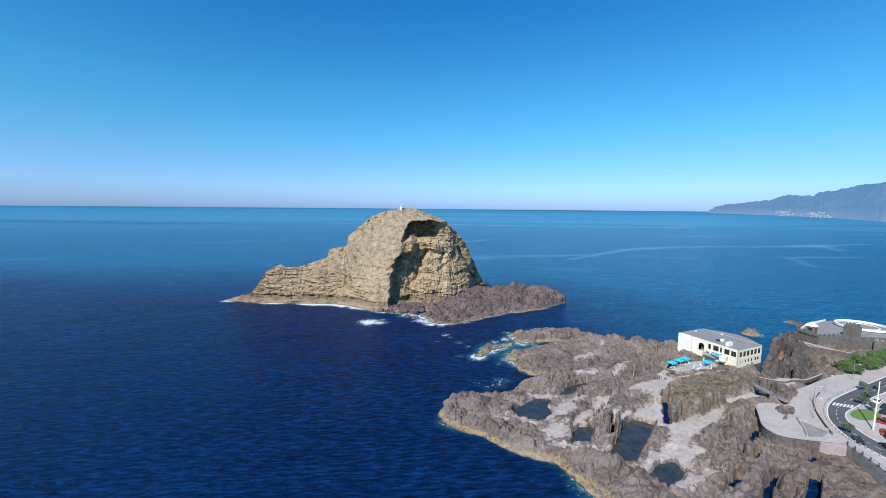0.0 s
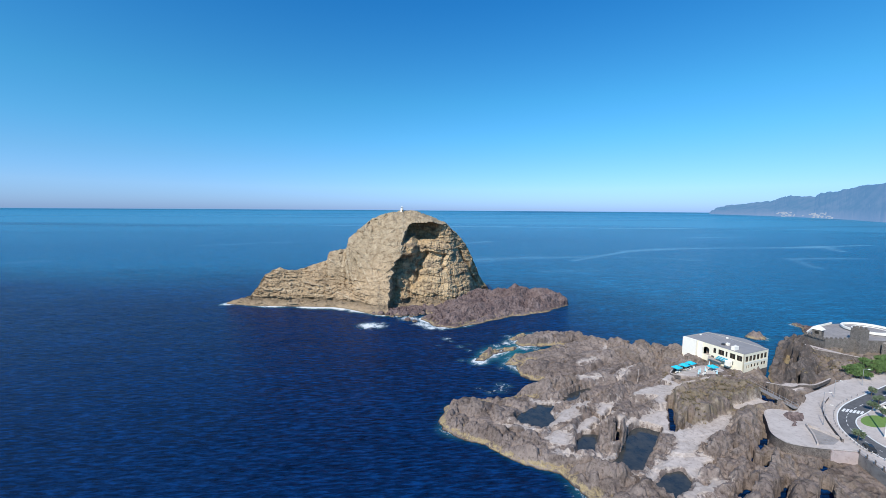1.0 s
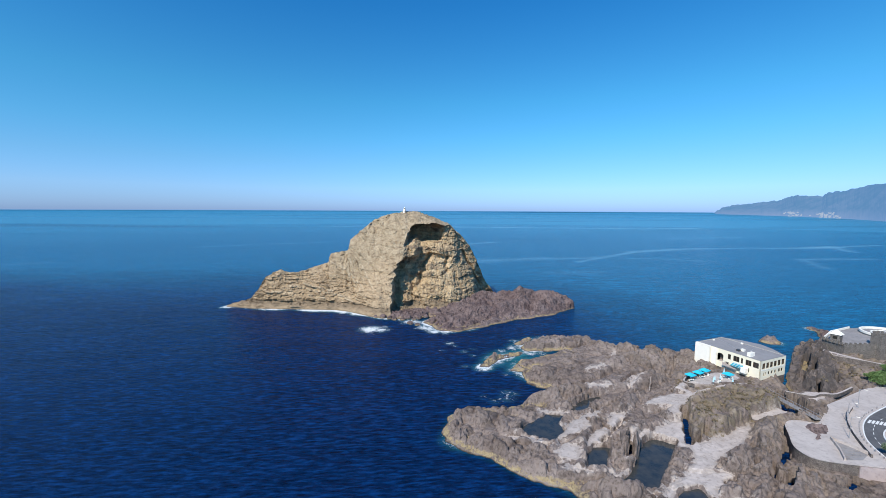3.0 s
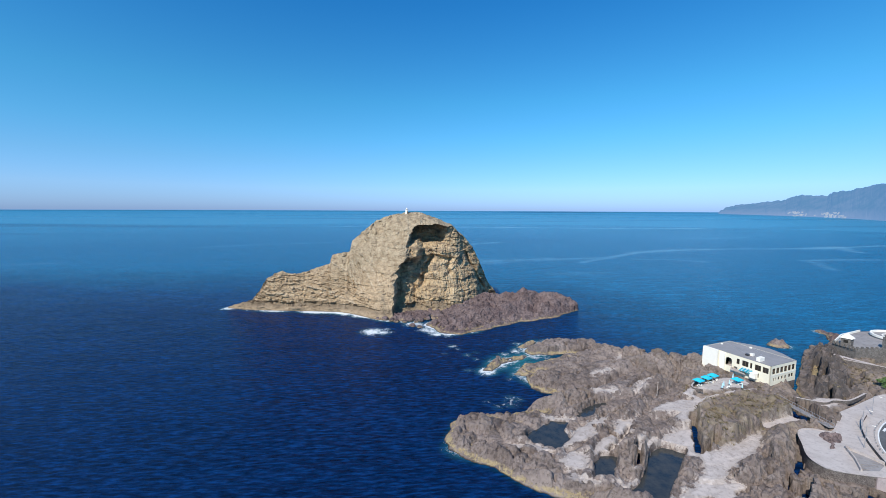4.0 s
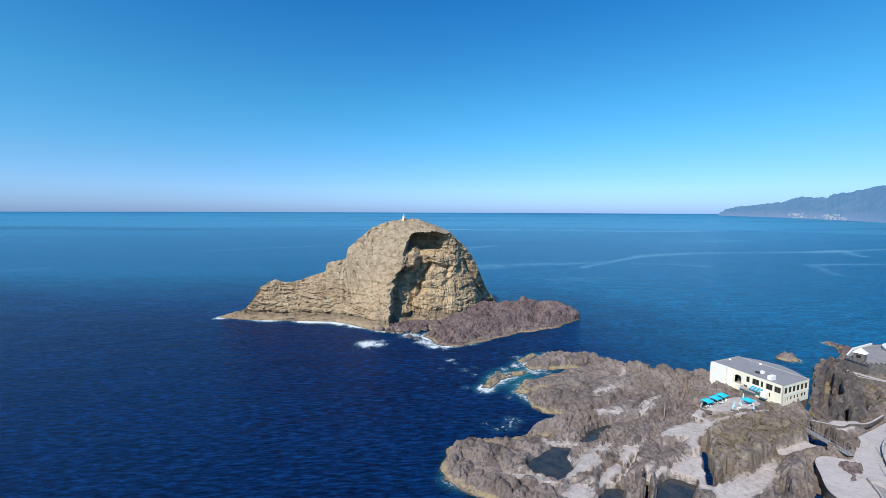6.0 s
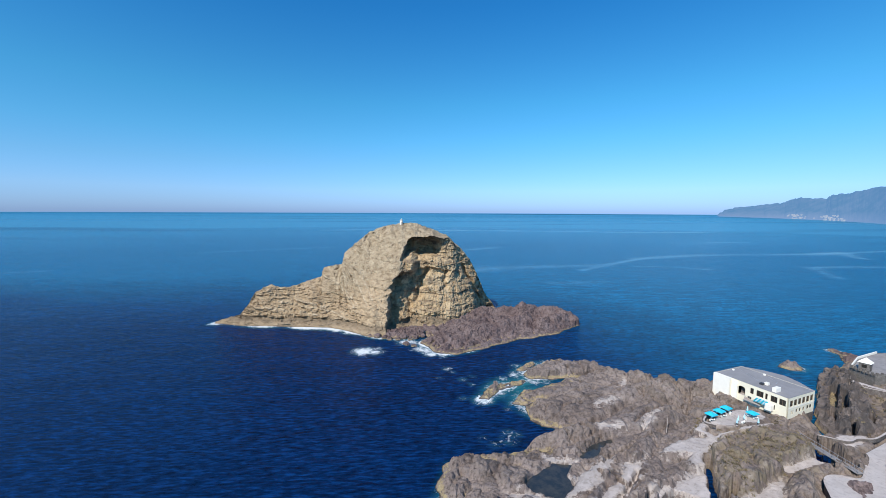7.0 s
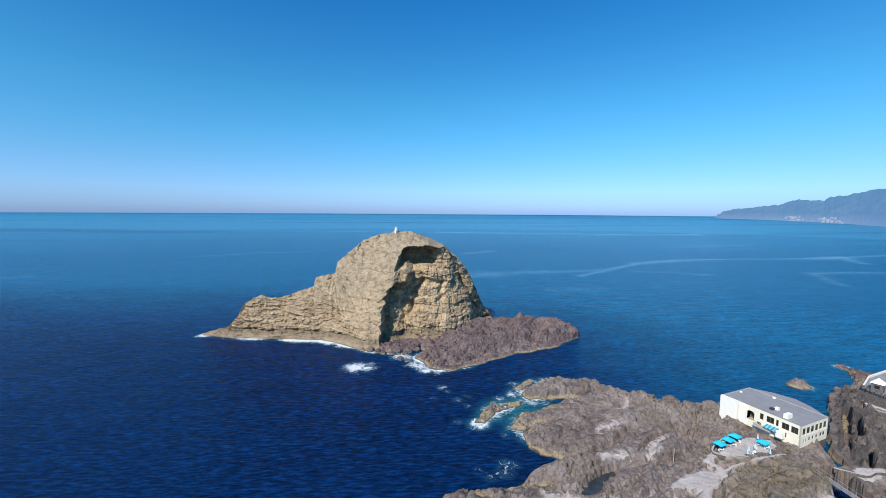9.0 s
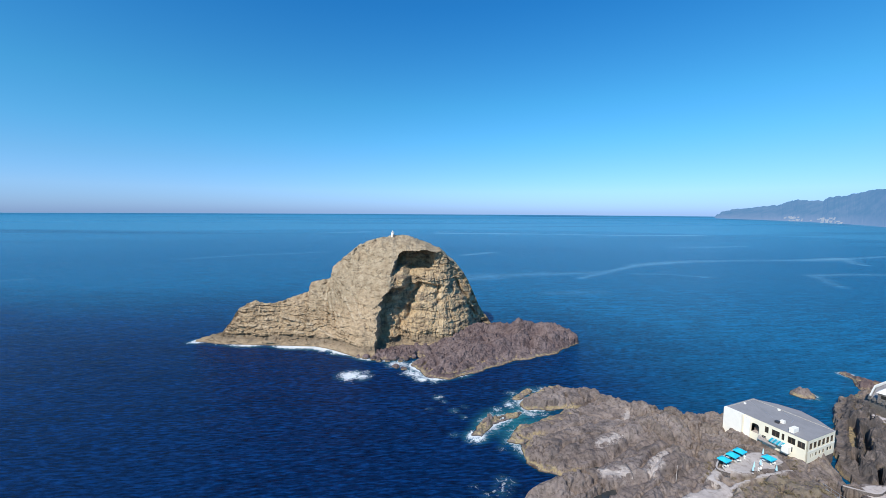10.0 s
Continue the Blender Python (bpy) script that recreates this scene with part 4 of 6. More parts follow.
SLITS = [([(104, 110.4), (99.3, 105)], 0.94), ([(114.5, 109.8), (109.7, 106.1), (105.5, 104)], 1.08), ([(102, 101.8), (97.6, 97)], 0.94), ([(102.8, 97.3), (99.2, 94.9), (96, 92.4)], 1.08), ([(89, 88.4), (83.5, 85.8)], 1.22),
         ([(99.5, 88.6), (92.6, 84.1), (86, 79.1), (80, 74)], 0.85), ([(119, 95.3), (111.4, 91)], 0.85), ([(109, 86.6), (102.7, 82.1), (97.6, 78), (92, 73)], 1.3), ([(97.2, 130.3), (90.7, 120.6), (85.5, 113)], 0.94), ([(68, 114.6), (63.9, 108.5)], 1.08), ([(95, 117.6), (88.6, 114)], 0.81),
         ([(107.4, 97.8), (104.5, 95.5)], 0.81), ([(140, 138), (136, 132), (131.7, 126)], 1.89), ([(140, 133), (138, 128), (136, 123)], 1.89), ([(189, 172), (180, 164.5), (169, 155)], 1.3), ([(166, 153), (158, 146.5)], 1.2), ([(184, 164), (176, 157), (166, 148.6)], 1.0), ([(162, 142.5), (157, 138.4)], 0.9), ([(194, 181), (188, 176)], 0.8), ([(196, 172), (190, 166.5)], 0.8), ([(178, 170), (172, 164.5)], 0.8), ([(175, 147), (169, 142.5)], 0.8),
         ([(58, 150), (62.5, 143.5)], 0.68), ([(66, 151), (70, 147)], 0.68), ([(62, 129), (66, 124)], 0.68)]
CREASES = [([(55, 139), (66, 135.5), (80, 141), (92, 147)], 0.8), ([(44, 117), (36, 118), (28, 122)], 0.7), ([(60, 117), (66, 121.5), (73, 128)], 0.7), ([(88, 147), (97, 150), (107, 153)], 0.7), ([(70, 176), (82, 174), (96, 178)], 0.5), ([(56, 167), (66, 168), (78, 172)], 0.5), ([(40, 103), (50, 101), (58, 98)], 0.7), ([(84, 96.5), (96, 101), (108, 108)], 0.7), ([(78, 84), (90, 91), (100, 97)], 0.8), ([(110, 158), (118, 166), (124, 174)], 0.8), ([(100, 176), (108, 166), (120, 160)], 0.6), ([(76, 69), (88, 76), (98, 82)], 0.8), ([(58, 179), (68, 180.5), (76, 183), (88, 186)], 1.0), ([(60, 155.2), (70.3, 156.9), (76.4, 159.1), (86.9, 164.9), (104.4, 175.2)], 1.3), ([(78, 198), (88, 200), (96, 204)], 1.1), ([(84, 192), (98, 187), (108, 182)], 0.7), ([(44, 144), (56, 143), (68, 147)], 0.8), ([(86, 152), (96, 160), (106, 164)], 0.8), ([(82, 202), (84.5, 209)], 0.5), ([(91, 203), (92, 211)], 0.6)]
# Broad slabs of the shelf: outline, height of the top, width of the rounded rim.
SLABS = [([(51.8, 168), (53.5, 172), (61.3, 176.5), (73, 182.4), (85.4, 183.6), (98.6, 185.4), (108, 178.2), (101.5, 172.5), (87.4, 166.4), (75.7, 161), (62.6, 158.2), (55.9, 160.4), (53, 163.8)], 3.6, 7.0),
         ([(50, 178.2), (56, 185.6), (63.6, 188.9), (77.5, 191), (84, 188), (74, 184), (60.8, 181.2), (55.5, 179.3)], 1.5, 3.0),
         ([(62.5, 202), (63, 205.6), (72, 209.5), (80, 214.5), (88, 214.5), (97, 213.5), (101.5, 208), (98, 203), (82, 202.4), (70, 201.2)], 4.0, 0.9),
         ([(46, 147), (56, 152), (66, 153.5), (78, 156.5), (90, 162.5), (104, 170), (112, 160), (100, 152), (84, 146), (70, 148), (56, 143.5)], 5.0, 5.0),
         ([(66, 109.5), (69.8, 113.5), (69.5, 119), (65.2, 116), (62.4, 110.5), (59, 105)], 6.0, 2.5), ([(57, 92), (65, 96), (60.8, 96.4), (52, 100.5), (46, 101), (50, 94)], 5.0, 4.0),
         ([(83.5, 111), (79.3, 105.6), (74.5, 101.5), (71, 99.6), (77.5, 109)], 4.2, 2.2), ([(70, 97), (64.8, 91.8), (60.5, 92.8), (66, 97.8)], 3.4, 2.0),
         ([(76, 97), (88, 103.3), (104, 112.4), (116, 120), (119.5, 115), (110, 105), (98, 98.5), (88, 96.5)], 6.4, 4.0), ([(74, 76), (86, 89), (98, 97.6), (110, 104), (111, 97), (100, 88), (86, 76), (76, 68)], 5.2, 5.0)]
POOLS = [([(37.2, 125.5), (40.5, 129.5), (43.8, 131), (49.5, 135.4), (54.8, 133.8), (51.3, 129.9), (51.4, 124.9), (45.3, 119.5), (41.4, 123.3)], 1.5), ([(60, 138), (63.9, 142.6), (69.7, 145.2), (74.5, 146.8), (73.6, 144.4), (67.6, 140.8), (63.8, 136)], 1.6),
         ([(53.5, 112.3), (57, 115.4), (60.7, 115.6), (61.5, 114.5), (55.8, 106.3), (51, 106.4)], 1.5), ([(68.6, 111.8), (71.2, 115.3), (78.2, 119), (83.2, 115.5), (74.6, 106.7), (66, 98.8), (60, 97.5), (56.8, 99.2), (57.6, 101.4), (62.4, 104.4), (66.2, 109)], 1.0),
         ([(65.6, 91.9), (71.4, 95.6), (75.4, 96.2), (75.2, 92), (72.1, 89.1), (67.9, 87.4)], 1.5), ([(66, 155.2), (70.1, 156.7), (75.1, 159.3), (73.1, 156.3), (68.5, 153.9)], 0.4)]
CRESTS = [([(78, 217, 2.2), (92, 210, 3), (104, 199, 4.5), (112, 191, 5.4), (121, 181, 6.6), (128, 171, 5.4), (131, 165, 4.6)], 6), ([(70, 205, 3.2), (84, 209, 3.4)], 3),
          ([(58, 167, 2.6), (72, 166, 3.4), (90, 172, 4.2), (112, 176, 7.5)], 9), ([(48, 146, 3), (62, 149, 4.6), (84, 151, 5), (102, 154, 6.6)], 6),
          ([(24, 134, 3.2), (36, 138, 4.2), (44, 140, 4)], 4), ([(30, 120, 3), (42, 112, 3), (52, 101, 3)], 4), ([(66, 108, 5.5), (69, 114, 6)], 3.2), ([(60, 90, 5), (64, 94, 4)], 4.5),
          ([(80, 101, 4.5), (84, 98, 4.5)], 3), ([(88, 99, 5), (104, 108, 6.5), (118, 119, 6.5)], 4.5), ([(80, 86, 4.5), (92, 93, 4.8), (101, 99, 4.5)], 5), ([(70, 74, 4), (88, 80, 4.5), (100, 84, 3.5)], 6),
          ([(70, 128, 4.2), (80, 138, 5), (90, 147, 6)], 4.5), ([(58, 122, 4), (62, 127, 4.5)], 2.5)]
GULCH = [(114, 92), (128, 97), (124, 80), (118, 58), (98, 56), (106, 76)]
SITE = [(143.2, 149.4), (158.8, 154.2), (151.4, 178.2), (135.8, 173.6)]
CRAG = [(166.5, 153), (179, 164.5), (191, 174.5), (203, 184.5), (212, 190), (206, 181), (200, 172), (193, 164), (186, 157), (178, 149), (170, 142), (160, 138), (156, 141), (160, 149)]
HEAD = [(168, 160), (185, 173), (200, 184), (222, 192), (236, 196), (262, 190), (262, 150), (222, 152), (205, 146), (188, 139), (172, 135), (158, 134), (154, 138), (160, 149)]


def land_height(x, y):
    d = inside(x, y, LAND) + 1.4 * fbm(x * 0.16, y * 0.16, 0, 4, 101)
    z = np.clip(0.7 * d + 0.5, -4, 1.6 + step(165, 145, y)) + 0.02 * np.clip(x - 60, 0, 90) * (d > 0) * step(198, 180, y)
    rough = np.clip(d * 0.35, 0, 1)
    relief = crags(x, y, 0.6, 0.9)
    for line, w in CRESTS:
        e, h = along(x, y, line)
        z = np.where(d > 0, np.maximum(z, (h - 0.3) * np.exp(-((e / w) ** 2))), z)
    for edge, top, rim in SLABS:
        k = np.clip((inside(x, y, edge) + 1.2 * fbm(x * 0.2, y * 0.2, 7, 4, 105)) / rim, 0, 1)
        z = np.where(k > 0, np.maximum(z, 0.6 + (top - 0.6) * np.sqrt(k * (2 - k))), z)
    tall = 2.2 + 2.2 * np.maximum(step(85, 125, x), step(152, 140, y)) * step(200, 180, y)
    z = z + rough * (relief - 0.30) * tall
    z = z + rough * broken(x, y, 0.6, 9.0, 0.30 * tall)
    z = np.maximum(z, np.clip(0.35 * d - 1, -4, 1.6))
    z = z + 0.9 * (ridged(x * 0.35, y * 0.35, 0, 4, 129) - 0.5) * step(-0.5, 1.0, d) * step(8, 4, d)
    head = inside(x, y, HEAD) + 2.2 * fbm(x * 0.15, y * 0.15, 3, 4, 103)
    z = np.where(head > -3, np.maximum(z, -4 + (3.4 + 4.0) * step(-2.0, 1.6, head) + (crags(x, y, 2.2, 1.0) - 0.3) * 1.6 * step(10, 3, head)), z)
    crag = inside(x, y, CRAG) + 1.6 * fbm(x * 0.15, y * 0.15, 3, 4, 104)
    spires = ridged((x * 0.74 + y * 0.67) * 0.05, (x * 0.67 - y * 0.74) * 0.17, 0, 4, 127) - 0.5
    z = np.where(crag > -4, np.maximum(z, 3.0 + 4.6 * step(-2.2, 1.2, crag) + step(-2, 1.5, crag) * (4.0 * spires + (crags(x, y, 2.2, 1.0) - 0.42) * 2.6 + broken(x, y, 2.2, 5.0, 2.6))), z)
    for edge, top in ((BLUFF, 7.4), (TERRACE, 6.0)):
        k = inside(x, y, edge) + 0.8 * fbm(x * 0.3, y * 0.3, 6, 3, 107)
        m = step(-1.6, 0.8, k)
        z = z * (1 - m) + (top + (2.6 * (relief - 0.32) + 0.8 * fbm(x * 0.3, y * 0.3, 2, 4, 109)) * (top > 6.5)) * m
    for edge, top in WALKS:
        m = step(-1.5, 0.2, inside(x, y, edge) + 1.0 * fbm(x * 0.3, y * 0.3, 4, 4, 111))
        z = z * (1 - m) + (top + 0.12 * fbm(x * 0.5, y * 0.5, 0, 3, 113)) * m
    for line, w in LANES:
        e, h = along(x, y, line)
        m = step(w + 0.9, w - 0.1, e + 0.5 * fbm(x * 0.4, y * 0.4, 4, 3, 112))
        z = z * (1 - m) + (h if w >= 0.5 else np.minimum(h, z + 0.12)) * m
    for line, w in SLITS:
        e, _ = along(x, y, [(px, py, 0) for px, py in line])
        e = e + 0.7 * fbm(x * 0.5, y * 0.5, 2, 3, 118)
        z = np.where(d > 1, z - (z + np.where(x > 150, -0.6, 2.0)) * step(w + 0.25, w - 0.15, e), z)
    for line, w in CREASES:
        e, _ = along(x, y, [(px, py, 0) for px, py in line])
        z = np.where(d > 1, z - np.clip(z, 0, 2.4) * 0.85 * np.exp(-(((e + 0.8 * fbm(x * 0.3, y * 0.3, 3, 3, 121)) / w) ** 2)), z)
    for edge, top in POOLS:
        m = step(-0.9, 0.5, inside(x, y, edge) + 0.5 * fbm(x * 0.4, y * 0.4, 9, 3, 115))
        z = z * (1 - m) + (top - 1.2) * m
    low = step(-2.5, 1.0, inside(x, y, GULCH) + 0.8 * fbm(x * 0.2, y * 0.2, 0, 3, 119))
    z = z * (1 - low) + np.minimum(z, 1.5 + 1.2 * relief) * low
    site = step(-0.5, 1.5, inside(x, y, SITE))
    z = z * (1 - site) + np.minimum(z, 5.6) * site
    gap = inside(x, y, SQUARE)
    apron = step(-5, -1.5, gap) * step(150, 128, x) * step(125, 112, y)
    z = z * (1 - apron) + np.minimum(z, 0.9 + 0.35 * (z - 0.9) + 0.6 * relief) * apron
    under = step(-0.5, 2.5, gap)
    return z * (1 - under) + np.minimum(z, 3.2) * under


SQUARE = [(136, 118.8), (131.5, 116.5), (124, 118.5), (120.5, 116.5), (116.5, 111.5), (112.3, 106.1), (111.5, 102.5), (112.4, 100.2), (116, 98.3), (121.2, 96.6), (127.5, 94.8),
          (123.2, 82.2), (118, 66), (112, 45), (270, 40), (270, 165), (232, 160), (212, 146), (190, 141), (174, 137.4), (157, 131), (147, 127.5), (141, 122.5)]


def build_land():
    cell, x0, x1, y0, y1 = 0.45, 10, 272, 36, 230
    nx, ny = int((x1 - x0) / cell) + 1, int((y1 - y0) / cell) + 1
    x, y = np.meshgrid(np.linspace(x0, x1, nx), np.linspace(y0, y1, ny))
    z = land_height(x, y)
    walk_near = np.full(x.shape, -1e9)
    for edge, _ in WALKS + [(TERRACE, 6)]:
        walk_near = np.maximum(walk_near, inside(x, y, edge) + 1.0 * fbm(x * 0.3, y * 0.3, 4, 4, 111) + 0.5 * fbm(x * 1.1, y * 1.1, 4, 3, 117))
    walk_near = np.where(inside(x, y, TERRACE) > -2, np.minimum(walk_near, inside(x, y, TERRACE) + 2.2 * fbm(x * 0.4, y * 0.4, 1, 4, 116)), walk_near)
    for line, w in LANES:
        walk_near = np.maximum(walk_near, w + 0.45 - along(x, y, line)[0] + 0.4 * fbm(x * 0.5, y * 0.5, 4, 3, 112))
    v = roughened(x, y, z, cell, 0.44, step(0.3, -1.2, walk_near) * step(0.5, -1.5, inside(x, y, SQUARE)))
    slope = np.hypot(*np.gradient(z, cell))
    plants = np.clip(step(-6, 0, inside(x, y, BLUFF)) * 0.75 + step(2, 7, inside(x, y, HEAD) - np.maximum(0, inside(x, y, CRAG))) * 0.4 + 0.25 * step(90, 120, x) + 0.1 - step(-3, 0, inside(x, y, CRAG)), 0, 1).ravel()
    salt = (step(-2.6, -0.4, walk_near) * step(120, 100, x) * step(0.3, 1.5, z) * step(1.9, 0.9, slope) + 0.75 * step(-0.3, 0.5, walk_near)).ravel()
    basalt = (step(-5, 0, inside(x, y, CRAG)) * step(128, 138, y)).ravel()
    shore = step(4, 9, inside(x, y, LAND)).ravel()
    f = grid_faces(ny, nx)
    f = f[v[f, 2].max(1) > -1.0]
    paved = (walk_near.ravel()[f].mean(1) > 0.6) & (np.ptp(v[f, 2], axis=1) < 0.4)
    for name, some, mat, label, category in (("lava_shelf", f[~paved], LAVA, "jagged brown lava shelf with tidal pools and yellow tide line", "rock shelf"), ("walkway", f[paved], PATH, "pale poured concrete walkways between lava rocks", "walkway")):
        used = np.unique(some)
        vv, ff = kept(v, some)
        me = mesh_of(name, vv, ff, [mat])
        me.attributes.new("inland", "FLOAT", "POINT").data.foreach_set("value", shore[used].astype(np.float32))
        me.attributes.new("basalt", "FLOAT", "POINT").data.foreach_set("value", basalt[used].astype(np.float32))
        me.attributes.new("salt", "FLOAT", "POINT").data.foreach_set("value", salt[used].astype(np.float32))
        me.attributes.new("plants", "FLOAT", "POINT").data.foreach_set("value", plants[used].astype(np.float32))
        tagged(new(name, me), label, category, kind="structure")


build_land()
for edge, top in POOLS:
    cx, cy = np.mean(edge, 0)
    grown = [(cx + (px - cx) * 1.12, cy + (py - cy) * 1.12) for px, py in smooth_line(edge + edge[:1], 4)[:-1]]
    bm = slab(grown[::-1] if sum((b[0] - a[0]) * (b[1] + a[1]) for a, b in zip(grown, grown[1:] + grown[:1])) > 0 else grown, top - 0.9, top)
    tagged(part("pool_water", bm, POOL), "still dark green seawater in a lava pool", "water", "rock pools", "structure")

# ---- building materials ----
CREAM = plain("cream_render", (0.80, 0.74, 0.58), 0.85, wear=0.05)
WHITE = plain("white_render", (0.84, 0.80, 0.71), 0.85, wear=0.05)
ROOF = plain("roof_felt", (0.27, 0.26, 0.26), 0.9, wear=0.14, scale=0.7)
GLASS = plain("dark_glass", (0.03, 0.028, 0.025), 0.08, spec=0.6, wear=0.1)
BROWN = plain("brown_frame", (0.20, 0.14, 0.09), 0.6)
TURQ = plain("turquoise_canvas", (0.02, 0.50, 0.66), 0.8, wear=0.06)
PALE = plain("pale_blue_canvas", (0.45, 0.68, 0.74), 0.8)
STEEL = plain("grey_metal", (0.45, 0.45, 0.46), 0.45, 0.6)
DARK = plain("dark_metal", (0.06, 0.06, 0.065), 0.5, 0.4)
RUBBER = plain("rubber", (0.03, 0.03, 0.03), 0.85)
RED = plain("red_paint", (0.55, 0.03, 0.03), 0.3, wear=0.05)
BLACK = plain("black_paint", (0.03, 0.032, 0.036), 0.25, wear=0.05)
BARK = plain("bark", (0.12, 0.085, 0.06), 0.95, wear=0.25)
LINE = plain("road_paint", (0.72, 0.72, 0.70), 0.8)
RAMPART = rubble("fort_stone", (0.15, 0.135, 0.122), (0.25, 0.225, 0.2), (0.085, 0.075, 0.07))
YARD = concrete("yard_paving", (0.26, 0.24, 0.235), (0.32, 0.30, 0.29), (0.20, 0.185, 0.18))


def leaf_material(name, a, b):
    k = Nodes(name, 0.75, spec=0.25)
    k.colour(k.mix(k.noise(1.3, 4), k.mix(k.random(), a, b), tuple(v * 1.6 for v in b)))
    return k.mat


LEAF = leaf_material("leaves", (0.05, 0.095, 0.028), (0.095, 0.15, 0.05))
OLIVE = leaf_material("grey_leaves", (0.07, 0.10, 0.055), (0.11, 0.14, 0.08))
LAWN = leaf_material("lawn_grass", (0.09, 0.16, 0.035), (0.12, 0.19, 0.05))


# ---- the far coast ----
def build_far_coast():
    crest = [(2764, 3342, 46), (2781, 3269, 95), (2802, 3143, 125), (2818, 2939, 141), (2814, 2778, 148), (2803, 2666, 183), (2791, 2590, 181), (2744, 2391, 171), (2728, 2344, 191), (2674, 2198, 199), (2581, 2006, 215), (2439, 1777, 217), (2360, 1500, 260), (2300, 1200, 300)]
    foot = [42, 38, 36, 30, 25, 19, 20, 14, 11, 9, 5, 2, -2, -4]
    t = np.linspace(0, len(crest) - 1, 420)
    i = np.arange(len(crest))
    cx, cy, cz = (np.interp(t, i, [p[k] for p in crest]) for k in range(3))
    fz = np.interp(t, i, foot)
    v = np.linspace(0, 1, 40)[:, None]
    far = 1 + 0.13 * v**1.1 + 0.012 * ridged(t * 1.7, v * 1.2, 0, 4, 201) * np.sin(v * np.pi)
    rise = np.where(v < 0.3, v / 0.3 * 0.42, 0.42 + (v - 0.3) / 0.7 * 0.58)
    z = fz + (cz + 5 - fz) * rise
    z = 71.5 + (z - 71.5) * far + 5 * fbm(t * 2.2, v * 6, 0, 4, 203) * np.sin(v * np.pi) + 9 * fbm(t * 4, v * 0 + 1, 0, 4, 205) * v
    x, y = cx * far, cy * far
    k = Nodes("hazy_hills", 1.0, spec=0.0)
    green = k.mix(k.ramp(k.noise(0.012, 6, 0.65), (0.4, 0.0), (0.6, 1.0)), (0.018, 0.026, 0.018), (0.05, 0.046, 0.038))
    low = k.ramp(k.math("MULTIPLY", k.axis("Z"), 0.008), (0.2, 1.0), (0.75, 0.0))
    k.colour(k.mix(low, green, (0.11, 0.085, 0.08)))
    # Blue emission paints the haze of distance over the slopes.
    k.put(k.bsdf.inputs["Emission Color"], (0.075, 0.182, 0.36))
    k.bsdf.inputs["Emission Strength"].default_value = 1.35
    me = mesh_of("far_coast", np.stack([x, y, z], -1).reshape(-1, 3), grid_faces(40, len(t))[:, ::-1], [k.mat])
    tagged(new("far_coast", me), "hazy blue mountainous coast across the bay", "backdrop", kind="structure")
    # A strand of small white houses low on the slope.
    h = Nodes("far_houses", 1.0, spec=0.0)
    h.colour((0.36, 0.34, 0.33))
    # A dimmer blue emission lays the same haze over the houses.
    h.put(h.bsdf.inputs["Emission Color"], (0.10, 0.18, 0.30))
    h.bsdf.inputs["Emission Strength"].default_value = 0.7
    rng = np.random.RandomState(5)
    bm = bmesh.new()
    for _ in range(90):
        u = rng.choice([rng.uniform(4.5, 6.2), rng.normal(7.1, 0.3), rng.normal(8.3, 0.3)])
        level = int(np.clip(rng.uniform(2, 9), 0, 39))
        n = int(np.argmin(np.abs(t - u)))
        px, py, pz = x[level, n], y[level, n], z[level, n]
        w = rng.uniform(3, 7)
        box(px - w, py - w, pz - 4, px + w * 0.4, py + w * 0.4, pz + rng.uniform(3, 6), bm)
    tagged(part("far_town", bm, h.mat), "strand of tiny white houses on the far coast", "town", kind="stuff")


build_far_coast()


# ---- the light on the islet ----
def build_light():
    t = thing("light_tower", pose(0.6, 322.5, 69.6, 0, 0, 20), "small white navigation light tower on the summit", "lighthouse")
    part("tower", cone(1.3, 1.0, 0, 3.2, 20), WHITE, t)
    part("gallery", cone(1.25, 1.25, 3.2, 3.4, 20), WHITE, t)
    part("lantern", cone(0.45, 0.45, 3.4, 3.9, 12), GLASS, t, "dark glazed lantern")
    part("cap", cone(0.7, 0.08, 3.9, 4.7, 12), WHITE, t)
    part("door", box(-0.4, -1.36, 0, 0.4, -1.2, 1.9), BROWN, t)


build_light()


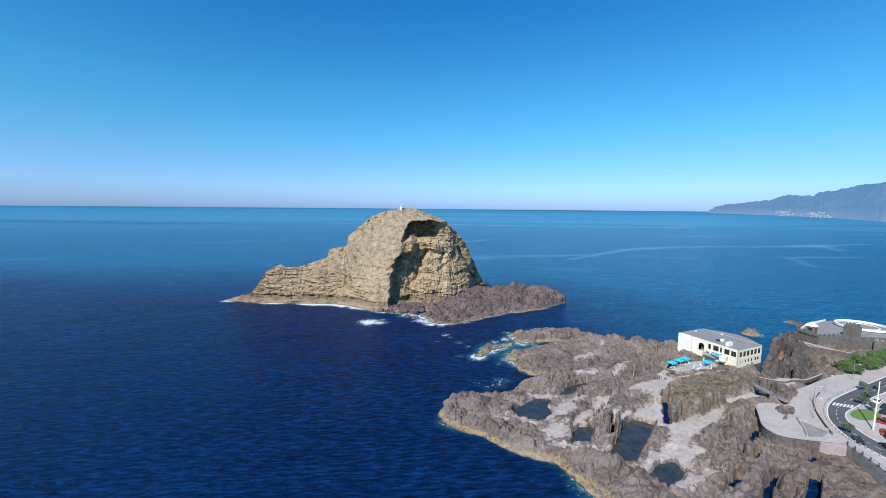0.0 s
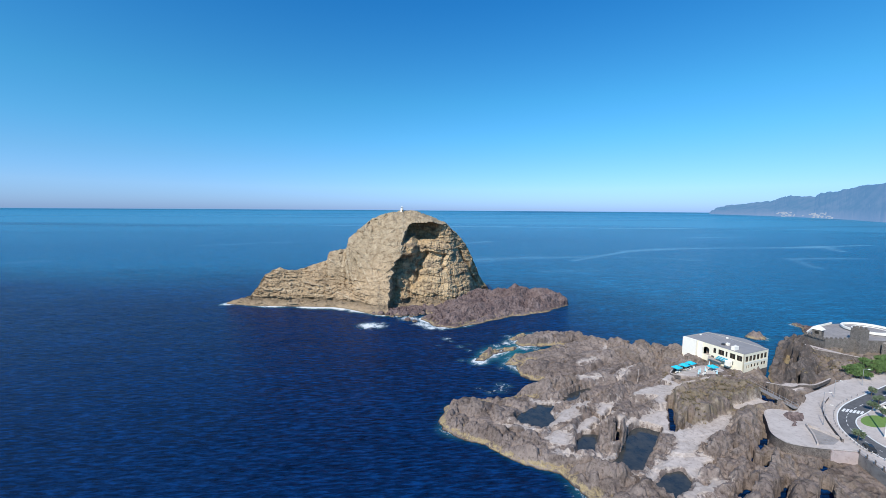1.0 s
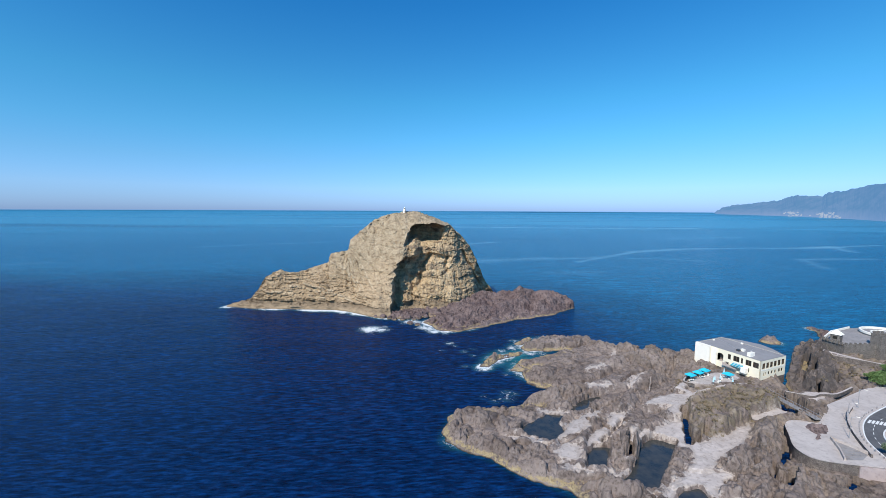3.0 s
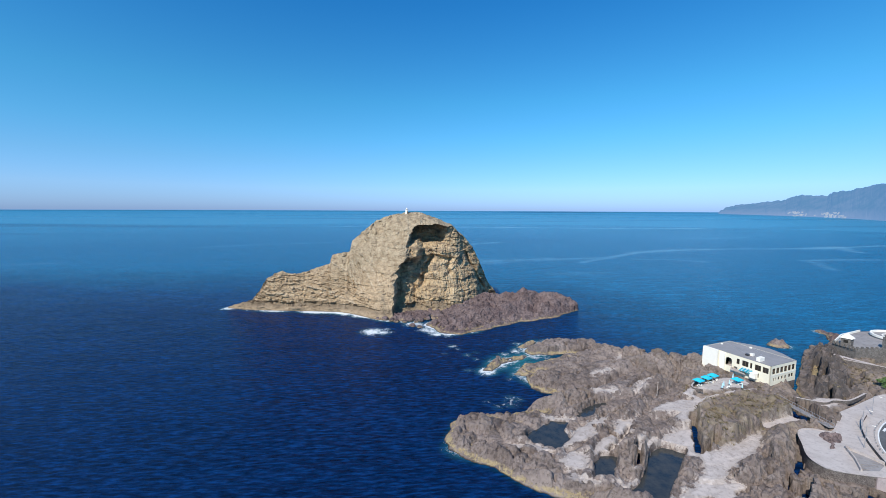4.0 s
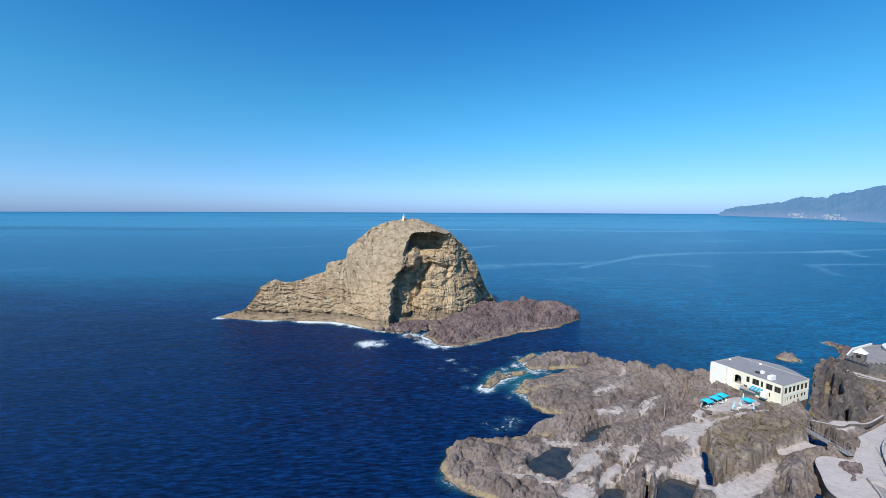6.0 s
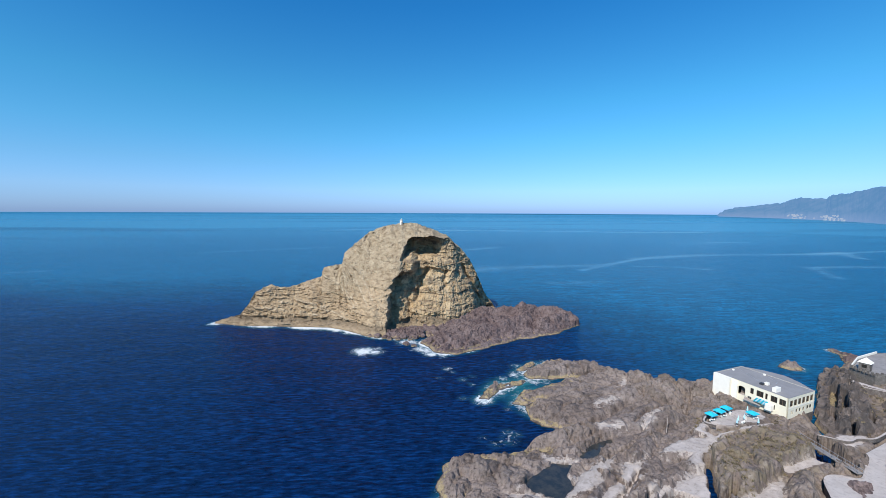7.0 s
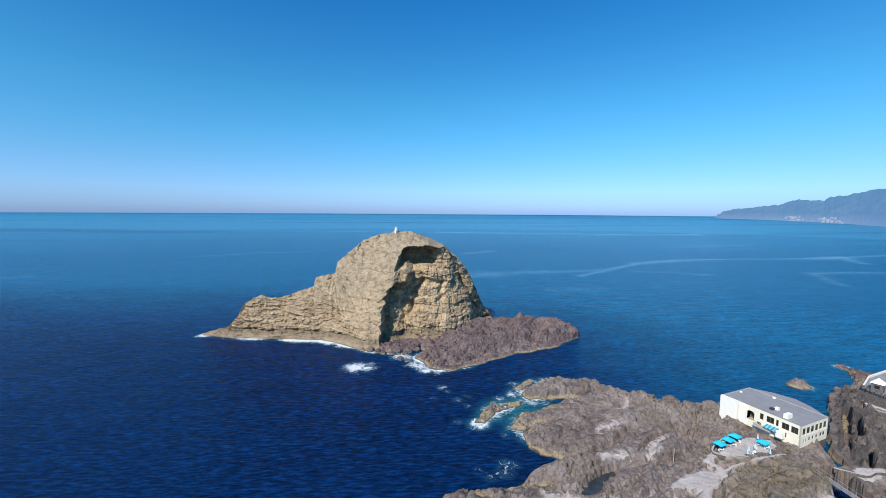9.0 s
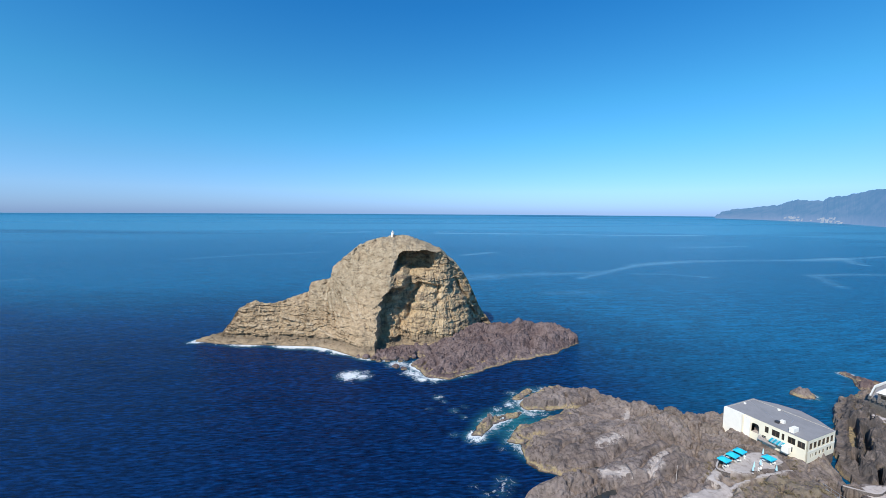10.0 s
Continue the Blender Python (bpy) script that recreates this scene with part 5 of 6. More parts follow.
# ---- the restaurant ----
def wall_bm(length, height, thick, holes):
    """A wall along x, its face at y = 0, its body to y = thick, with openings (x0, z0, x1, z1) through it."""
    bm = bmesh.new()
    xs = sorted({0, length, *(v for h in holes for v in (h[0], h[2]))})
    zs = sorted({0, height, *(v for h in holes for v in (h[1], h[3]))})
    open_cell = lambda a, b, c, d: any(h[0] <= (a + b) / 2 <= h[2] and h[1] <= (c + d) / 2 <= h[3] for h in holes)
    solid = {(i, j): not open_cell(xs[i], xs[i + 1], zs[j], zs[j + 1]) for i in range(len(xs) - 1) for j in range(len(zs) - 1)}
    quad = lambda *p: bm.faces.new([bm.verts.new(q) for q in p])
    for (i, j), full in solid.items():
        if not full:
            continue
        a, b, c, d = xs[i], xs[i + 1], zs[j], zs[j + 1]
        quad((a, 0, c), (b, 0, c), (b, 0, d), (a, 0, d))
        quad((b, thick, c), (a, thick, c), (a, thick, d), (b, thick, d))
        if not solid.get((i - 1, j)):
            quad((a, thick, c), (a, 0, c), (a, 0, d), (a, thick, d))
        if not solid.get((i + 1, j)):
            quad((b, 0, c), (b, thick, c), (b, thick, d), (b, 0, d))
        if not solid.get((i, j - 1)):
            quad((a, thick, c), (b, thick, c), (b, 0, c), (a, 0, c))
        if not solid.get((i, j + 1)):
            quad((a, 0, d), (b, 0, d), (b, thick, d), (a, thick, d))
    bmesh.ops.remove_doubles(bm, verts=bm.verts, dist=0.001)
    return bm


def glazed(parent, m, hole, bars=1):
    """A window in an opening: frame, mullions and panes, each a mesh."""
    a, c, b, d = hole
    bm = bmesh.new()
    for q in ((a, c, b, c + 0.08), (a, d - 0.08, b, d), (a, c + 0.08, a + 0.08, d - 0.08), (b - 0.08, c + 0.08, b, d - 0.08)):
        box(q[0], 0.12, q[1], q[2], 0.2, q[3], bm)
    bm.transform(m)
    w = part("window", bm, BROWN, parent, "dark glazed window in a brown frame")
    step_x = (b - a - 0.16) / (bars + 1)
    for i in range(bars + 1):
        x0 = a + 0.08 + i * step_x
        bm = box(x0 + 0.02, 0.15, c + 0.08, x0 + step_x - 0.02, 0.17, d - 0.08)
        bm.transform(m)
        part("pane", bm, GLASS, w)
        if i:
            bm = box(x0 - 0.03, 0.11, c + 0.08, x0 + 0.03, 0.19, d - 0.08)
            bm.transform(m)
            part("mullion", bm, BROWN, w)


def build_restaurant():
    r = thing("restaurant", pose(142.9, 149.1, 4.2, 0, 0, 17.2), "two-storey cream restaurant with flat grey roof above the sea", "building")
    L, B, H = 17.0, 26.0, 8.1
    front = Matrix()
    side = pose(0, B, 0, 0, 0, -90)
    holes_f = [(1.2 + 2.6 * i, 4.6, 3.1 + 2.6 * i, 6.9) for i in range(6)]
    small = [(2.2, 1.6, 2.8, 3.0), (3.3, 1.6, 3.9, 3.0), (5.2, 1.8, 6.3, 3.1), (7.4, 1.8, 8.5, 3.1), (9.6, 1.8, 10.7, 3.1), (12.2, 1.8, 13.6, 3.2), (14.0, 1.8, 15.4, 3.2)]
    part("wall", wall_bm(L, H, 0.35, holes_f + small), CREAM, r)
    for h in holes_f:
        glazed(r, front, h, 1)
    for h in small:
        glazed(r, front, h, 0)
    part("string_course", box(-0.05, -0.07, 3.95, L + 0.05, -0.004, 4.2), WHITE, r)
    # The long side: x runs from the far end to the near corner.
    holes_s = [(23.2, 4.6, 25.3, 6.9), (20.4, 4.6, 22.6, 6.9), (18.6, 4.6, 19.4, 6.9), (15.6, 4.6, 18.0, 6.9), (13.4, 4.6, 14.6, 6.9), (9.0, 2.6, 11.6, 6.2), (19.6, 1.8, 22.0, 3.6), (12.6, 2.0, 13.9, 3.2)]
    bm = wall_bm(B, H, 0.35, holes_s)
    bm.transform(side)
    part("wall", bm, CREAM, r)
    for h in holes_s[:5] + holes_s[6:]:
        glazed(r, side, h, 1 if h[2] - h[0] > 1.4 else 0)
    bm = box(0.36, B - 11.6, 2.4, 2.5, B - 9.0, 2.6)
    part("porch_floor", bm, PATH, r)
    part("porch_wall", box(2.5, B - 11.8, 2.4, 2.7, B - 8.8, 6.4), STONE, r, "shaded inner wall of the arched porch")
    bm = bmesh.new()
    ring = [(9.0 + 1.3 - 1.3 * math.cos(a), 5.2 + 1.0 * math.sin(a)) for a in np.linspace(0, math.pi, 13)]
    outer = [(9.0, 6.2)] + ring + [(11.6, 6.2)]
    vs = [bm.verts.new((x, 0.02, z)) for x, z in outer]
    ve = [bm.verts.new((x, 0.33, z)) for x, z in outer]
    n = len(outer)
    bm.faces.new(vs[::-1]), bm.faces.new(ve)
    for i in range(n):
        bm.faces.new((vs[i], vs[(i + 1) % n], ve[(i + 1) % n], ve[i]))
    bm.transform(side)
    part("arch", bm, CREAM, r)
    part("wall", box(L - 0.35, 0.36, 0, L, B, H), CREAM, r)
    part("wall", box(0.36, B - 0.35, 0, L - 0.36, B, H), CREAM, r)
    part("annex", box(-1.3, B - 6.2, -3, -0.01, B + 0.2, H + 0.02, bevel=0.03), WHITE, r, "plain white rendered side block")
    part("annex", box(-0.6, B - 8.9, -2, -0.012, B - 6.7, 7.6, bevel=0.03), WHITE, r, "plain white rendered side block")
    part("plinth_wall", box(0.03, 0.03, -3.5, L - 0.03, B - 0.03, -0.003), STONE, r, "dark rubble stone footing")
    # The rear wing runs out to a blunt point over the sea.
    wing = [(L + 0.02, 1.0), (L + 3.4, 6.5), (L + 5.4, 12.5), (L + 3.6, 19.0), (L + 0.02, B - 1.0)]
    part("rear_wall", slab(wing, -3.5, H - 0.02), CREAM, r)
    part("rear_roof", slab(wing, H - 0.016, H + 0.08), ROOF, r, "flat grey felted roof of the rear wing")
    roof = part("roof", box(0.36, 0.36, H - 0.55, L - 0.36, B - 0.36, H - 0.04), ROOF, r, "flat grey felted roof")
    for q in ((-0.06, -0.06, L + 0.06, 0.3), (-0.06, B - 0.3, L + 0.06, B + 0.06), (-0.06, 0.3, 0.3, B - 0.3), (L - 0.3, 0.3, L + 0.06, B - 0.3)):
        part("coping", box(q[0], q[1], H + 0.003, q[2], q[3], H + 0.1), ROOF, r)
    part("chimney", box(1.2, 4.6, H - 0.24, 4.2, 6.0, H + 1.5, bevel=0.03), WHITE, roof, "low white roof hut")
    part("vent_box", box(5.2, 9.6, H - 0.24, 6.6, 10.8, H + 0.9, bevel=0.03), WHITE, roof)
    part("vent_box", box(3.6, 10.4, H - 0.24, 4.8, 11.6, H + 0.7, bevel=0.03), DARK, roof, "dark roof ventilator")
    part("plinth", box(4.6, 6.2, H - 0.24, 8.2, 9.0, H + 0.1), ROOF, roof)
    for a, b in (((6.0, 12.0), (10.5, 20.5)), ((10.5, 20.5), (13.0, 25.2)), ((8.5, 9.0), (12.0, 9.8)), ((12.0, 9.8), (15.6, 15.5))):
        part("pipe", tube((*a, H - 0.15), (*b, H + 0.05), 0.08, 0.08), STEEL, roof)
    part("tank", cone(0.5, 0.5, H - 0.24, H + 0.5, 12, x=15.4, y=16.2), WHITE, roof)
    part("tank", cone(0.45, 0.45, H - 0.24, H + 0.35, 12, x=9.0, y=24.6), WHITE, roof)
    for i in range(7):
        bm = bmesh.new()
        x0 = 15.8 + i * 0.58
        v = [bm.verts.new(p) for p in ((x0, 0, 3.9), (x0 + 0.58, 0, 3.9), (x0 + 0.58, -2.0, 3.2), (x0, -2.0, 3.2), (x0, -2.0, 2.95), (x0 + 0.58, -2.0, 2.95))]
        bm.faces.new(v[:4]), bm.faces.new((v[3], v[2], v[5], v[4]))
        bmesh.ops.solidify(bm, geom=bm.faces[:], thickness=0.03)
        bm.transform(side)
        part("awning_stripe", bm, PALE if i % 2 else TURQ, r, "striped blue canvas awning strip")
    part("lobby", box(-1.9, 4.3, 1.4, -0.012, 6.4, 3.6, bevel=0.03), WHITE, r)
    flight = thing("outdoor_stair", r.matrix_world, "concrete stair with metal rail climbing to the restaurant", "stair")
    for i in range(9):
        part("tread", box(-1.6, 8.2 + i * 0.62, 1.7 + 0.0, -0.65, 8.82 + i * 0.62, 2.0 + 0.11 * i), PATH, flight)
    part("rail", tube((-1.55, 8.2, 2.9), (-1.55, 13.7, 3.8), 0.05, 0.05), STEEL, flight)
    for i in range(4):
        part("post", tube((-1.55, 8.4 + 1.7 * i, 1.9), (-1.55, 8.4 + 1.7 * i, 2.95 + 0.27 * i), 0.04, 0.04), STEEL, flight)


build_restaurant()


# ---- the terrace ----
def build_umbrella():
    u = thing("parasol", pose(0, 0, -50), "open square turquoise parasol over terrace tables", "parasol", "open parasols")
    part("foot", cone(0.4, 0.35, 0, 0.12, 12), PATH, u)
    part("pole", tube((0, 0, 0.1), (0, 0, 2.7), 0.035, 0.03), STEEL, u)
    bm = bmesh.new()
    c = [(-1.5, -1.5), (1.5, -1.5), (1.5, 1.5), (-1.5, 1.5)]
    top = bm.verts.new((0, 0, 2.95))
    rim = [bm.verts.new((x, y, 2.15)) for x, y in c]
    hem = [bm.verts.new((x * 1.005, y * 1.005, 1.9)) for x, y in c]
    for i in range(4):
        bm.faces.new((top, rim[i], rim[(i + 1) % 4]))
        bm.faces.new((rim[i], hem[i], hem[(i + 1) % 4], rim[(i + 1) % 4]))
    part("canopy", bm, TURQ, u)
    for x, y in c:
        part("rib", tube((0, 0, 2.85), (x, y, 2.12), 0.02, 0.02, 6), STEEL, u)
    return u


def build_closed_umbrella():
    u = thing("folded_parasol", pose(0, 0, -50), "folded pale blue parasol on the terrace", "parasol", "folded parasols")
    part("foot", cone(0.35, 0.3, 0, 0.12, 12), PATH, u)
    part("pole", tube((0, 0, 0.1), (0, 0, 2.8), 0.04, 0.035), STEEL, u)
    part("canopy", cone(0.33, 0.07, 1.0, 2.75, 10), PALE, u)
    return u


def build_table():
    u = thing("terrace_table", pose(0, 0, -50), "white square terrace table", "table", "terrace tables")
    part("top", box(-0.45, -0.45, 0.71, 0.45, 0.45, 0.75, bevel=0.01), WHITE, u)
    part("stem", cone(0.05, 0.05, 0.03, 0.71, 10), STEEL, u)
    part("foot", cone(0.25, 0.22, 0, 0.03, 12), STEEL, u)
    return u


def build_chair():
    u = thing("terrace_chair", pose(0, 0, -50), "white plastic terrace chair", "chair", "terrace chairs")
    part("seat", box(-0.24, -0.24, 0.42, 0.24, 0.24, 0.46, bevel=0.01), WHITE, u)
    part("backrest", box(-0.24, 0.2, 0.46, 0.24, 0.24, 0.88, bevel=0.01), WHITE, u)
    for x in (-0.2, 0.2):
        for y in (-0.2, 0.2):
            part("leg", box(x - 0.02, y - 0.02, 0, x + 0.02, y + 0.02, 0.42), WHITE, u)
    return u


def place_all(first, places):
    """The first thing and its copies at (x, y, z, turn)."""
    for i, (x, y, z, turn) in enumerate(places):
        if i:
            copy_thing(first, pose(x, y, z, 0, 0, turn))
        else:
            first.matrix_world = pose(x, y, z, 0, 0, turn)


place_all(build_umbrella(), [(112.6, 148.6, 6.0, 20), (117.4, 150.6, 6.0, 24), (121.6, 152.4, 6.0, 22), (128.0, 148.0, 6.0, 15)])
place_all(build_closed_umbrella(), [(120.4, 145.6, 6.0, 0), (123.6, 146.6, 6.0, 0), (126.0, 143.4, 6.0, 0), (129.6, 151.8, 6.0, 0), (118.5, 144.0, 6.0, 0)])
tables = [(112.0, 147.3, 6.0, 10), (114.0, 149.8, 6.0, 40), (118.4, 149.6, 6.0, 0), (116.6, 151.6, 6.0, 20), (122.4, 151.4, 6.0, 50), (128.6, 147.2, 6.0, 15), (127.2, 149.0, 6.0, 5), (121.8, 145.0, 6.0, 30), (124.8, 147.6, 6.0, 60)]
place_all(build_table(), tables)
place_all(build_chair(), [(x + 0.85 * math.sin(radians(a)), y - 0.85 * math.cos(radians(a)), z, a + 180) for x, y, z, t in tables for a in (t + 90, t + 270)])
rim = [(111, 144.2), (108.6, 146.6), (112, 150.2), (117, 153), (124, 156)]
w = thing("terrace_wall", pose(0, 0, 0), "low rough stone wall round the terrace", "wall", kind="structure")
part("masonry", band(smooth_line(rim, 4), 0.4, 5.2, 6.5), STONE, w)
part("coping", band(smooth_line(rim, 4), 0.5, 6.503, 6.58), PATH, w)


def build_post(x, y, z, tall):
    p = thing("marker_post", pose(x, y, z), "weathered pale post standing among lava rocks", "post")
    part("pole", tube((0, 0, -1.0), (0.15, 0, tall), 0.1, 0.07), PATH, p)
    part("crosspiece", tube((-0.35, 0, tall - 0.2), (0.55, 0, tall - 0.15), 0.05, 0.05), PATH, p)


build_post(93.3, 144.8, 5.2, 4.4)

# ---- the square ----
def ccw(outline):
    area = sum(a[0] * b[1] - b[0] * a[1] for a, b in zip(outline, outline[1:] + outline[:1]))
    return outline if area > 0 else outline[::-1]


def smooth_edge(points, n=5):
    return [(p[0], p[1]) for p in smooth_line(points, n)]


WEST = smooth_edge([(141, 122.5), (136, 118.8), (131.5, 116.5), (127.5, 118.3), (124, 118.5), (120.5, 116.5), (116.5, 111.5), (112.3, 106.1), (111.5, 102.5), (112.4, 100.2), (116, 98.3), (121.2, 96.6), (127.5, 94.8)])
EAST = [(123.2, 82.2), (118, 66), (112, 45), (270, 40), (270, 165), (232, 160), (212, 146), (190, 141), (174, 137.4), (157, 131), (147, 127.5)]
ROAD_OUT = smooth_edge([(127, 70), (130.5, 84), (131, 93), (131.8, 98), (136.3, 106.3), (143, 112.8), (150, 117.5), (159, 121.6), (181, 129.5), (205, 138)])
ROAD_IN = smooth_edge([(205, 131), (192, 126.5), (170, 119.5), (156, 114), (147, 110.3), (141.8, 105.5), (138.5, 98.5), (138.5, 92), (141, 84), (146, 72)])
deck = thing("square", pose(0, 0, 0), "raised seaside square on a dark stone retaining wall", "square", kind="structure")
part("retaining_wall", slab(ccw(WEST + EAST), -2.5, 4.8), STONE, deck)
part("promenade", slab(ccw(WEST + [(124, 82.2), (119, 66)] + ROAD_OUT + [(212, 145), (190, 140.6), (174, 137), (157, 130.7), (147, 127.2)]), 4.803, 5.0), PAVING, deck)
part("island", slab(ccw(ROAD_IN + [(230, 75), (250, 100), (240, 140)]), 4.803, 5.0), PAVING, deck)
part("road", slab(ccw(ROAD_OUT + ROAD_IN), 4.802, 4.86), ASPHALT, deck)
part("coping", band(WEST, 0.5, 5.003, 5.12), PATH, deck)
part("kerb", band(ROAD_OUT, 0.3, 4.81, 5.03), LINE, deck)
part("kerb", band(ROAD_IN, 0.3, 4.81, 5.03), LINE, deck)
mid_line = smooth_edge([(133.8, 84), (134.6, 93), (135.3, 98), (139, 105.8), (145, 111.6), (152.5, 116), (164, 120.2), (186, 127.6)])
for i in range(0, len(mid_line) - 1, 2):
    part("lane_mark", band(mid_line[i : i + 2], 0.14, 4.863, 4.87), LINE, deck)
k0, k1 = Vector((149.5, 116.6)), Vector((154.4, 113.9))
for i in range(6):
    c = k0.lerp(k1, (i + 0.5) / 6)
    bm = box(-1.6, -0.28, 4.864, 1.6, 0.28, 4.872)
    bm.transform(pose(c.x, c.y, 0, 0, 0, 28))
    part("crossing_stripe", bm, LINE, deck)
wall_line = smooth_edge([(153, 124), (146.5, 120), (140.5, 114.8), (135.5, 109.3), (131, 103.3), (128.2, 99.2)])
ramp = thing("ramp_wall", pose(0, 0, 0), "curved dark parapet wall beside the sunken ramp", "wall")
part("parapet", band(wall_line, 0.45, 4.9, 6.0), STONE, ramp)
part("coping", band(wall_line, 0.55, 6.003, 6.1), PATH, ramp)
for line in ([(126.4, 108.2), (123, 103), (119.3, 98.6)], [(126.8, 108.6), (128, 104), (129.2, 100.2)]):
    r2 = thing("stair_wall", pose(0, 0, 0), "low pale wall edging the steps down", "wall")
    part("parapet", band(line, 0.35, 4.9, 5.8), PATH, r2)
part("concrete_face", band([(127.75, 94.5), (123.4, 82.1), (118.2, 65.9), (112.2, 45)], 0.7, -2.5, 4.796), concrete("stained_concrete", (0.20, 0.185, 0.175), (0.29, 0.27, 0.255), (0.12, 0.11, 0.10)), deck, "stained grey concrete facing")
part("rendered_face", slab(ccw([(121.0, 96.2), (127.6, 94.3), (127.75, 94.7), (121.1, 96.55)]), -0.5, 4.797), concrete("pink_render", (0.40, 0.33, 0.32), (0.47, 0.39, 0.375), (0.30, 0.245, 0.235)), deck, "faded pink rendered wall face")
flight = thing("stair_well", pose(0, 0, 0), "grey paved steps leading down beside the promenade", "stair")
part("landing", slab(ccw([(126.5, 107.6), (120.2, 98.9), (124.4, 98.4), (128.6, 100.4), (127.9, 104.2)]), 5.003, 5.03), YARD, flight)
for i in range(8):
    a, b = Vector((125.9, 106.4)).lerp(Vector((120.9, 99.4)), i / 7), Vector((127.9, 104.0)).lerp(Vector((128.4, 100.6)), i / 7)
    part("tread", band([tuple(a), tuple(a.lerp(b, 0.93))], 0.34, 5.033, 5.06 + 0.02 * i), YARD, flight)
rail = thing("balustrade", pose(0, 0, 0), "dark metal balustrade on the retaining wall edge", "railing")
a, b = Vector((127.2, 94.2)), Vector((113.0, 48.0))
part("rail", tube((a.x, a.y, 6.05), (b.x, b.y, 6.05), 0.05, 0.05), STEEL, rail)
part("rail", tube((a.x, a.y, 5.5), (b.x, b.y, 5.5), 0.03, 0.03), STEEL, rail)
for i in range(20):
    c = a.lerp(b, i / 19)
    part("post", box(c.x - 0.12, c.y - 0.12, 4.9, c.x + 0.12, c.y + 0.12, 6.15), STONE, rail)
bridge = thing("footbridge", pose(0, 0, 0), "grey footbridge over a dark cleft in the rocks", "bridge")
part("deck", band([(134.8, 137.5), (134.4, 128), (134, 118.4)], 1.8, 5.0, 5.3), YARD, bridge)
for off in (-0.85, 0.85):
    line = [(134.8 + off, 137.5), (134.4 + off, 128), (134 + off, 118.4)]
    part("rail", band(line, 0.08, 6.2, 6.3), STEEL, bridge)
    for i in range(9):
        t = i / 8
        q = (134.8 - 0.8 * t + off, 137.5 - 19.1 * t)
        part("post", box(q[0] - 0.05, q[1] - 0.05, 5.303, q[0] + 0.05, q[1] + 0.05, 6.2), STEEL, bridge)
for i, (x, y) in enumerate(((134.6, 132.5), (134.2, 123.5))):
    part("pier", box(x - 0.5, y - 0.4, -0.5, x + 0.5, y + 0.4, 4.997), STONE, bridge)
low = thing("garden_wall", pose(0, 0, 0), "low pale wall along the edge of the promenade", "wall")
part("masonry", band(smooth_edge([(141, 136.5), (147, 132.5), (152, 133.5), (158, 133), (170, 137.5)]), 0.4, 4.5, 5.9), STONE, low)
part("coping", band(smooth_edge([(141, 136.5), (147, 132.5), (152, 133.5), (158, 133), (170, 137.5)]), 0.5, 5.903, 6.0), PATH, low)


def mound_height(x, y):
    d = inside(x, y, [(121.5, 108.3), (124.5, 111), (124.8, 114.6), (128, 116.6), (131.5, 113.4), (129, 111.4), (126, 111.2), (124, 108.4)]) + 0.5 * fbm(x * 0.5, y * 0.5, 0, 3, 131)
    return 4.9 + np.clip(d * 0.9, -1.2, 1.3) + np.clip(d, 0, 1) * 1.6 * (ridged(x * 0.4, y * 0.4, 0, 4, 133) - 0.4)


def build_mound():
    xs, ys = np.meshgrid(np.arange(119, 134, 0.25), np.arange(106, 119, 0.25))
    z = mound_height(xs, ys)
    v = roughened(xs, ys, z - 4.0, 0.25, 0.3) + (0, 0, 4.0)
    f = grid_faces(*xs.shape)
    v, f = kept(v, f[v[f, 2].max(1) > 4.6])
    tagged(new("rock_outcrop", mesh_of("rock_outcrop", v, f, [REEF])), "dark lava outcrop standing on the paved promenade", "rock")


build_mound()


def build_bollard():
    b = thing("bollard", pose(0, 0, -50), "short grey stone bollard on the kerb of the road", "bollard", "kerb bollards")
    part("post", cone(0.12, 0.1, 0, 0.75, 10), YARD, b)
    part("cap", cone(0.11, 0.04, 0.752, 0.84, 10), STEEL, b)
    return b


def build_street_lamp():
    b = thing("street_lamp", pose(0, 0, -50), "tall grey street lamp with a short arm", "lamp", "street lamps")
    part("foot", cone(0.22, 0.18, 0, 0.5, 10), STEEL, b)
    part("pole", tube((0, 0, 0.5), (0, 0, 6.6), 0.09, 0.06), STEEL, b)
    part("arm", tube((0, 0, 6.5), (1.3, 0, 6.9), 0.05, 0.04), STEEL, b)
    part("lamp_head", box(1.1, -0.14, 6.84, 1.9, 0.14, 6.98, bevel=0.03), WHITE, b)
    return b


place_all(build_bollard(), [(x - 0.75, y + 0.45, 5.0, 0) for x, y in ROAD_OUT[6:40]])
place_all(build_street_lamp(), [(141.6, 116.2, 5.0, -40), (132.4, 108.2, 5.0, -30), (156.0, 124.6, 5.0, -70), (178.0, 132.6, 5.0, -70)])


